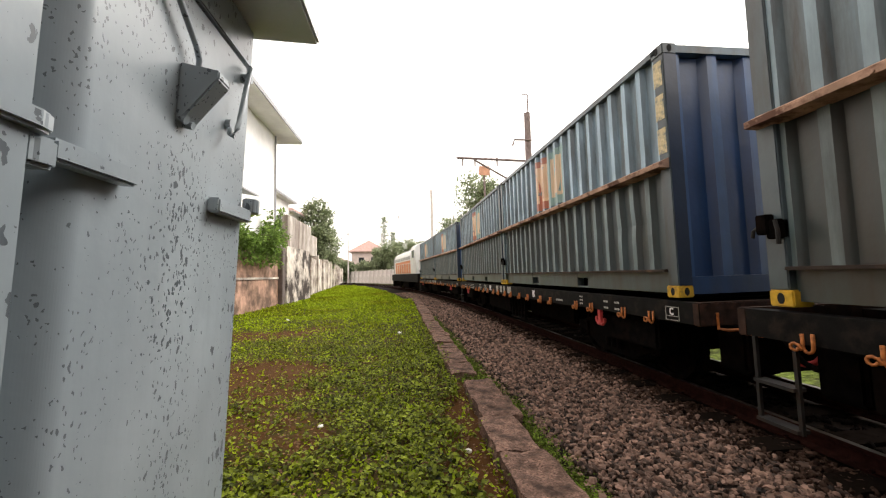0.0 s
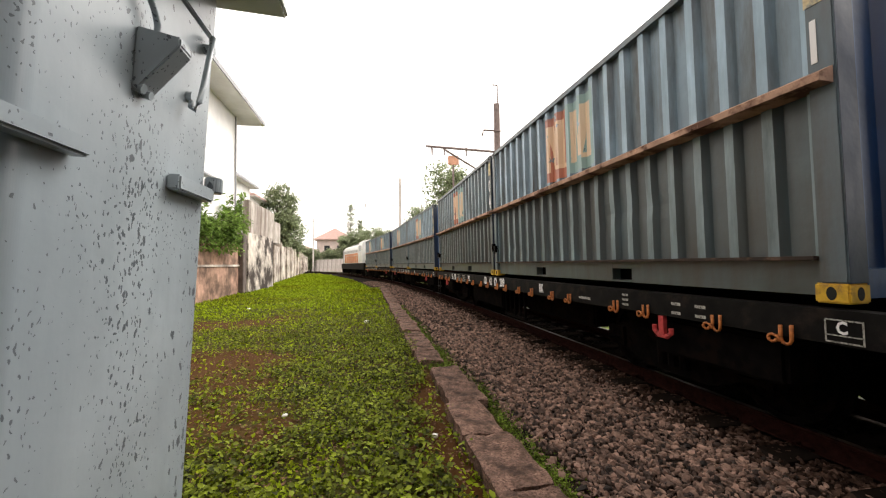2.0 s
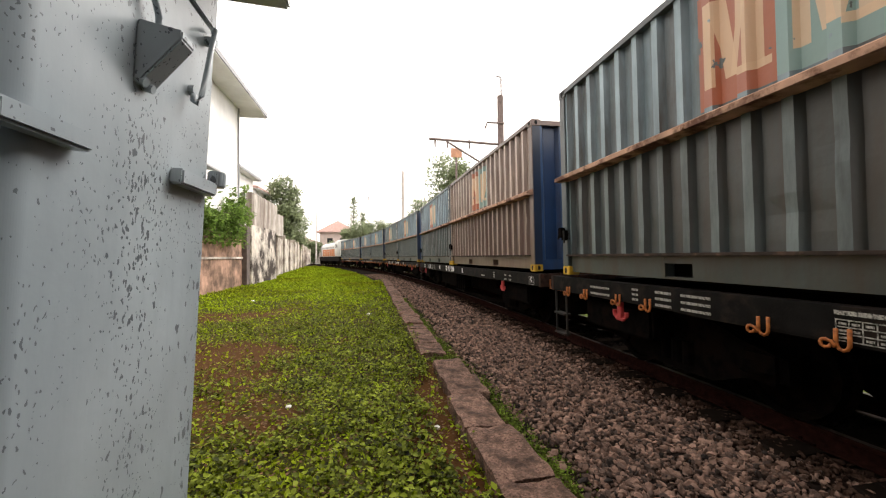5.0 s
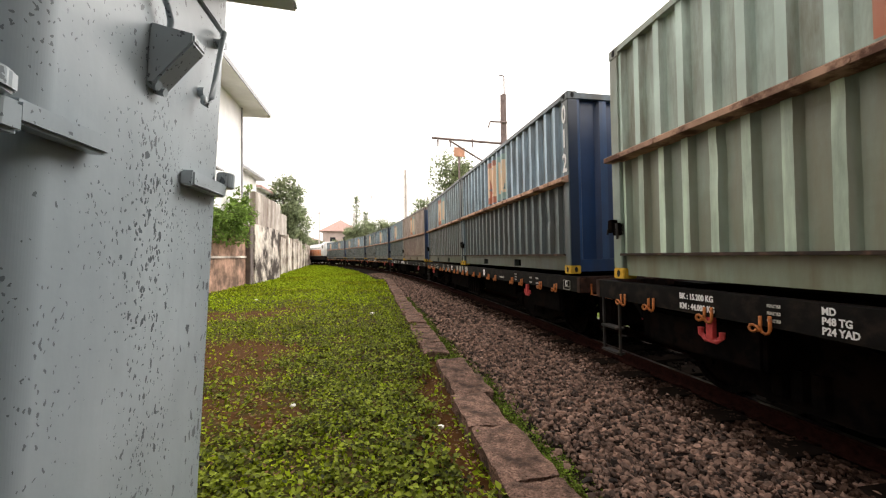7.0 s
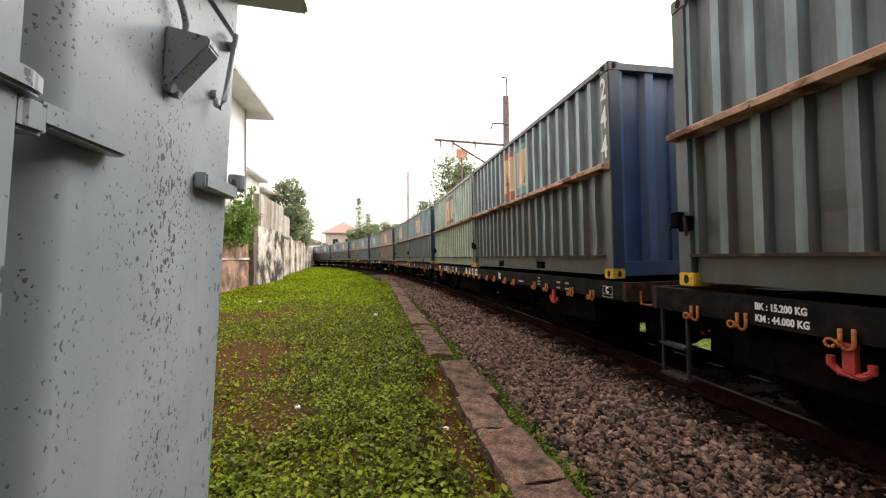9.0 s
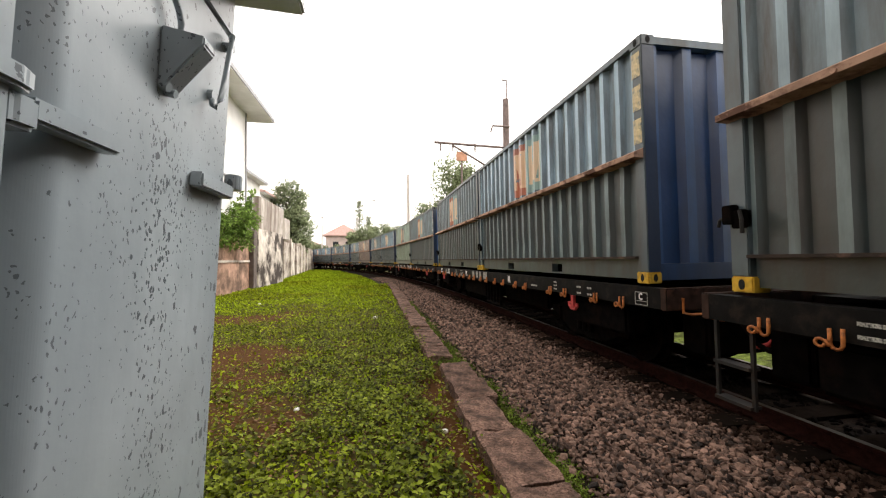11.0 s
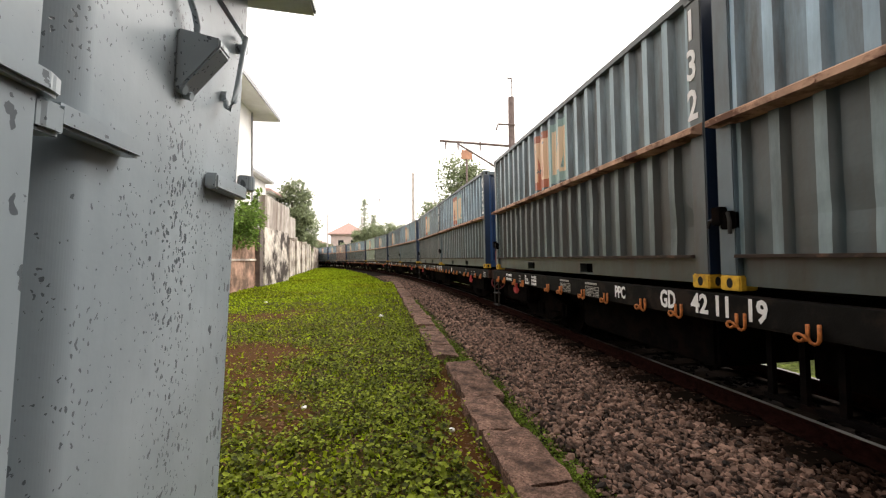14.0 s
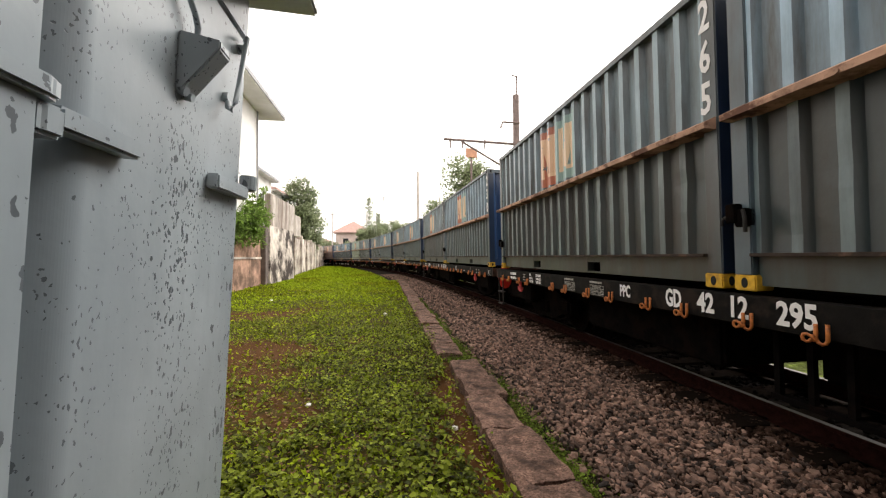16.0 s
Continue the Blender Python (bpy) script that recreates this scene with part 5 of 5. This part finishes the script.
def make_ground_cover():
    rng = np.random.default_rng(5)
    # broad-leaved weeds near by, in small plants
    cs, ss = [], []
    plants = 0
    while plants < 3900:
        x, y = rng.uniform(-3.6, 0.80), 1.0 + 12.0 * rng.uniform() ** 1.6
        dens = 0.9 - 1.1 * bare(x, y) + (0.5 if x > -0.5 and y > 2.0 else 0.1)
        dens *= 0.25 + 1.1 * max(0, noise.noise((x * 1.1, y * 1.1, 9)) + 0.3)
        if y > 6:
            dens *= max(0, (13 - y) / 7)
        if x > 0.56 and y < 5.0:
            dens *= 0.2
        if rng.uniform() > dens:
            continue
        plants += 1
        r = rng.uniform(0.04, 0.11)
        tall = rng.uniform(0.04, 0.15) * (1.25 if x > -0.4 else 0.9) * (1.0 + 0.6 * noise.noise((x * 1.6, y * 1.6, 4)))
        for _ in range(int(rng.integers(7, 15))):
            a, q = rng.uniform(0, math.tau), rng.uniform(0.1, 1) ** 0.6
            cs.append((x + r * q * math.cos(a), y + r * q * math.sin(a), 0.01 + tall * (1 - 0.6 * q * q) * rng.uniform(0.5, 1)))
            ss.append(rng.uniform(0.014, 0.042))
    for x, y, r, n in ((0.55, 2.02, 0.16, 70), (0.2, 1.85, 0.2, 80), (0.72, 2.2, 0.1, 40), (0.5, 4.9, 0.2, 90), (0.25, 5.4, 0.25, 110)):
        for _ in range(n):
            a, q = rng.uniform(0, math.tau), rng.uniform(0.1, 1) ** 0.6
            cs.append((x + r * q * math.cos(a), y + r * q * math.sin(a), 0.02 + 0.13 * (1 - 0.7 * q * q) * rng.uniform(0.5, 1)))
            ss.append(rng.uniform(0.025, 0.05))
    tagged(new("ground_leaves", leaf_mesh("ground_leaves", cs, ss, rng, M_leaf, 0.55, 1.25, True)), "small broad green leaves creeping over the ground", "weeds", kind="stuff")
    # moss and short grass
    cs, ss = [], []
    while len(cs) < 135000:
        y = 1.0 + 64 * rng.uniform() ** 2.0
        if rng.uniform() > 0.55 + 0.9 * noise.noise((0, y * 1.2, 5)) and rng.uniform() < 0.3:
            continue
        x = rng.uniform(-7.2, 0.75) if 4 < y < 25 else rng.uniform(-4, 0.8) if y < 5 else on_track(y, -2.9).x - 7.0 * rng.uniform()
        if rng.uniform() < max(0.3 if y > 12 else 0.2, 1.0 - 1.05 * bare(x, y)):
            cs.append((x, y, 0.0 + rng.uniform(-0.005, 0.02)))
            ss.append(rng.uniform(0.012, 0.03) * (1 + 0.075 * y))
    tagged(new("moss_grass", leaf_mesh("moss_grass", cs, ss, rng, M_grass, 0.35, 1.7)), "short yellow-green moss and grass", "grass", kind="stuff")
    # green strip between kerb and ballast
    cs, ss = [], []
    for _ in range(26000):
        y = 1.2 + 13 * rng.uniform() ** 1.3
        if noise.noise((y * 1.3, 0, 2)) + 0.55 < rng.uniform():
            continue
        x = float(np.interp(y, [0, 5.3, 5.6, 22], [1.19, 1.23, 1.10, 0.95])) + abs(rng.normal(0, 0.115 + 0.06 * noise.noise((y * 0.8, 3, 2))))
        cs.append((x, y, 0.01 + rng.uniform(0, 0.025)))
        ss.append(rng.uniform(0.007, 0.019))
    for _ in range(500):
        cs.append((rng.uniform(0.84, 1.2), rng.uniform(5.3, 5.62), rng.uniform(0.02, 0.10)))
        ss.append(rng.uniform(0.012, 0.025))
    tagged(new("kerb_moss", leaf_mesh("kerb_moss", cs, ss, rng, M_kerb_moss, 0.4, 1.6)), "green weeds between the kerb and the ballast", "weeds", kind="stuff")
    # dry leaves and litter
    cs = [(rng.uniform(-4, 0.8), 1.3 + 10 * rng.uniform() ** 1.5, 0.02) for _ in range(14000)]
    tagged(new("dead_leaves", leaf_mesh("dead_leaves", cs, rng.uniform(0.01, 0.028, len(cs)), rng, M_dead, 0.8, 1.5)), "scattered dry brown leaves", "dead leaves", kind="stuff")
    for x, y, r in ((-0.84, 4.17, 0.032), (-5.4, 12.6, 0.12), (0.58, 3.4, 0.03), (-0.1, 10.3, 0.07), (-4.2, 14.5, 0.06)):
        bm = bmesh.new()
        bmesh.ops.create_icosphere(bm, subdivisions=2, radius=r)
        for v in bm.verts:
            v.co += 0.25 * r * noise.noise_vector(v.co * 40 + Vector((x, y, 0)))
            v.co.z *= 0.6
        ob = solid("litter", bm, M_trash, "crumpled white scrap lying in the grass", "litter", group="litter", smooth=True)
        ob.location = (x, y, r * 0.5)


M_kerb_moss = mat("dark_moss", (0.095, 0.135, 0.018), 0.8, spread=0.25, scale=3, island=0.6, bump=0, spec=0.05)
M_dead = mat("dry_leaf", (0.12, 0.062, 0.024), 0.8, spread=0.2, island=0.5, bump=0)


def make_stones():
    rng = np.random.default_rng(8)
    bm = bmesh.new()
    bmesh.ops.create_icosphere(bm, subdivisions=1, radius=1)
    base = np.array([v.co[:] for v in bm.verts])
    tris = np.array([[v.index for v in f.verts] for f in bm.faces])
    bm.free()
    spots = []

    def strew(n, s0, s1, o0, o1, r0, r1, power=1.0):
        for _ in range(n):
            s = s0 + (s1 - s0) * rng.uniform() ** power
            o = rng.uniform(o0, o1)
            if o < -2.35 and rng.uniform() < (-2.35 - o) * 3.2:
                continue
            z = float(np.interp(o, [-2.72, -2.5, -1.8, -1.0, 1.0, 2.6], [-0.03, 0.02, 0.05, 0.055, 0.055, -0.05]))
            p = on_track(s, o, z + rng.uniform(-0.012, 0.02))
            # the last value marks stones near the rail, darkened for train shade
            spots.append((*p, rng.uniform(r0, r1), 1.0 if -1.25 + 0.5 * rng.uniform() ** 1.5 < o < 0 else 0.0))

    strew(25000, 0.5, 8, -2.68, -0.64, 0.013, 0.031)
    strew(17000, 7, 34, -2.68, -0.64, 0.022, 0.042, 1.3)
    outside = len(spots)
    # inner and far stones: oil and painted shade in one colour
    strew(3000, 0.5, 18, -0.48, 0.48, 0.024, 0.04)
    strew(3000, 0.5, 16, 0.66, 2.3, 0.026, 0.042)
    sp = np.array(spots)
    n = len(sp)
    shape = base[None] * rng.uniform(0.62, 1.3, (n, len(base), 1)) * rng.uniform(0.45, 1.5, (n, 1, 3)) * np.array([1, 1, 0.7])
    a = rng.uniform(0, math.tau, n)
    b = rng.normal(0, 0.8, n)
    ca, sa, cb, sb = np.cos(a)[:, None], np.sin(a)[:, None], np.cos(b)[:, None], np.sin(b)[:, None]
    x, y, z = shape[..., 0], shape[..., 1] * cb - shape[..., 2] * sb, shape[..., 1] * sb + shape[..., 2] * cb
    v = np.stack([x * ca - y * sa, x * sa + y * ca, z], 2) * sp[:, None, 3:4] + sp[:, None, :3]
    f = (tris[None] + (np.arange(n) * len(base))[:, None, None]).reshape(-1)
    me = bpy.data.meshes.new("ballast")
    me.vertices.add(n * len(base))
    me.vertices.foreach_set("co", v.ravel())
    m = n * len(tris)
    me.loops.add(3 * m)
    me.loops.foreach_set("vertex_index", f)
    me.polygons.add(m)
    me.polygons.foreach_set("loop_start", np.arange(m) * 3)
    me.update(calc_edges=True)
    me.validate()
    me.polygons.foreach_set("use_smooth", np.zeros(m, dtype=bool))
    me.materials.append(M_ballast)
    me.materials.append(M_oily_shaded)
    me.materials.append(M_train_shade)
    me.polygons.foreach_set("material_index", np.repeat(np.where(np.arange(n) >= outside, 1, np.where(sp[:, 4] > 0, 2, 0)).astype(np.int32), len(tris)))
    tagged(new("ballast", me), "loose crushed brown-grey ballast stones", "ballast", kind="stuff")


def make_rail_clips():
    bm = bmesh.new()
    tube(bm, [(-0.02, -0.05, 0.0), (-0.05, -0.05, 0.02), (-0.10, -0.03, 0.03), (-0.11, 0.02, 0.03), (-0.07, 0.04, 0.025), (-0.03, 0.03, 0.02)], 0.011, 6)
    me = mesh_of("rail_clip", bm, M_rail, smooth=True)
    for i in range(26):
        s = 0.6 + i * 0.6
        p = on_track(s, -0.5685 - 0.045, 0.105)
        ob = new("rail_clip", me)
        ob.matrix_basis = Matrix.Translation(p) @ Matrix.Rotation(float(np.interp(s, _s, _turn)), 4, "Z")
        tagged(ob, "brown spring clip that holds the rail to its sleeper", "rail clip", "rail clips")


def make_red_marker():
    w = [o for o, k, m in TRAIN if k == 8 and m.translation.z < 0.1][0]
    bm = bmesh.new()
    ov = [(-0.96 + 0.17 * math.cos(a), DECK - 0.26 + 0.28 * math.sin(a)) for a in np.linspace(0, math.tau, 20, endpoint=False)]
    prism(bm, ov, "y", WAGON_HALF + 0.20, WAGON_HALF + 0.26)
    part("marker_plate", bm, M_red_plate, w, "bright red oval marker plate", bevel=0.012)
    bm = bmesh.new()
    rod(bm, (-0.98, WAGON_HALF - 0.02, DECK - 0.2), (-0.98, WAGON_HALF + 0.21, DECK - 0.2), 0.025, 8)
    part("marker_bracket", bm, M_bogie, w)


def make_end_gear():
    """Hand brake wheels at two wagon ends, a red tie-down bar on one container."""
    for k in (2, 7):
        w = [o for o, kk, m in TRAIN if kk == k and m.translation.z < 0.1][0]
        y, x, z, r = WAGON_HALF + 0.07, -1.07, DECK - 0.33, 0.165
        bm = bmesh.new()
        ring = [(x + r * math.cos(a), y, z + r * math.sin(a)) for a in np.linspace(0, math.tau, 25)]
        tube(bm, ring, 0.017, 8)
        wheel = part("hand_brake_wheel", bm, M_dull_red, w, "dull red hand brake wheel", smooth=True)
        for a in np.linspace(0.3, 0.3 + math.tau, 5, endpoint=False):
            bm = bmesh.new()
            rod(bm, (x, y, z), (x + r * math.cos(a), y, z + r * math.sin(a)), 0.011, 6)
            part("spoke", bm, M_dull_red, wheel)
        bm = bmesh.new()
        rod(bm, (x, y - 0.08, z), (x, y + 0.02, z), 0.028, 10)
        part("hub", bm, M_step, wheel)
        bm = bmesh.new()
        box(bm, x - 0.06, x + 0.06, WAGON_HALF - 0.06, WAGON_HALF + 0.02, z - 0.06, DECK - 0.244)
        part("brake_bracket", bm, M_headstock, w)
    c = [o for o, kk, m in TRAIN if kk == 7 and m.translation.z > 0.5][1]
    bm = bmesh.new()
    box(bm, -CW / 2 + 0.01, -CW / 2 + 0.09, CL / 2, CL / 2 + 0.09, 0.13, 0.50)
    part("tie_down_bar", bm, M_dull_red, c, "dull red tie-down bar", bevel=0.006)


M_dull_red = mat("dull_red_paint", (0.16, 0.022, 0.022), 0.7, spread=0.2, scale=14, second=(0.05, 0.02, 0.016), amount=0.35, scale2=10)
M_red_plate = mat("bright_red_paint", (0.62, 0.025, 0.012), 0.5, spread=0.1, scale=8)

make_ground()
make_track()
make_kerb()
make_train()
make_locomotive()
make_red_marker()
make_end_gear()
make_cabinet()
make_wall()
make_unseen_walls()
make_houses()
make_masts()
make_fence()
make_far_poles()
make_plants()
make_stones()
make_ground_cover()
make_rail_clips()
motions()
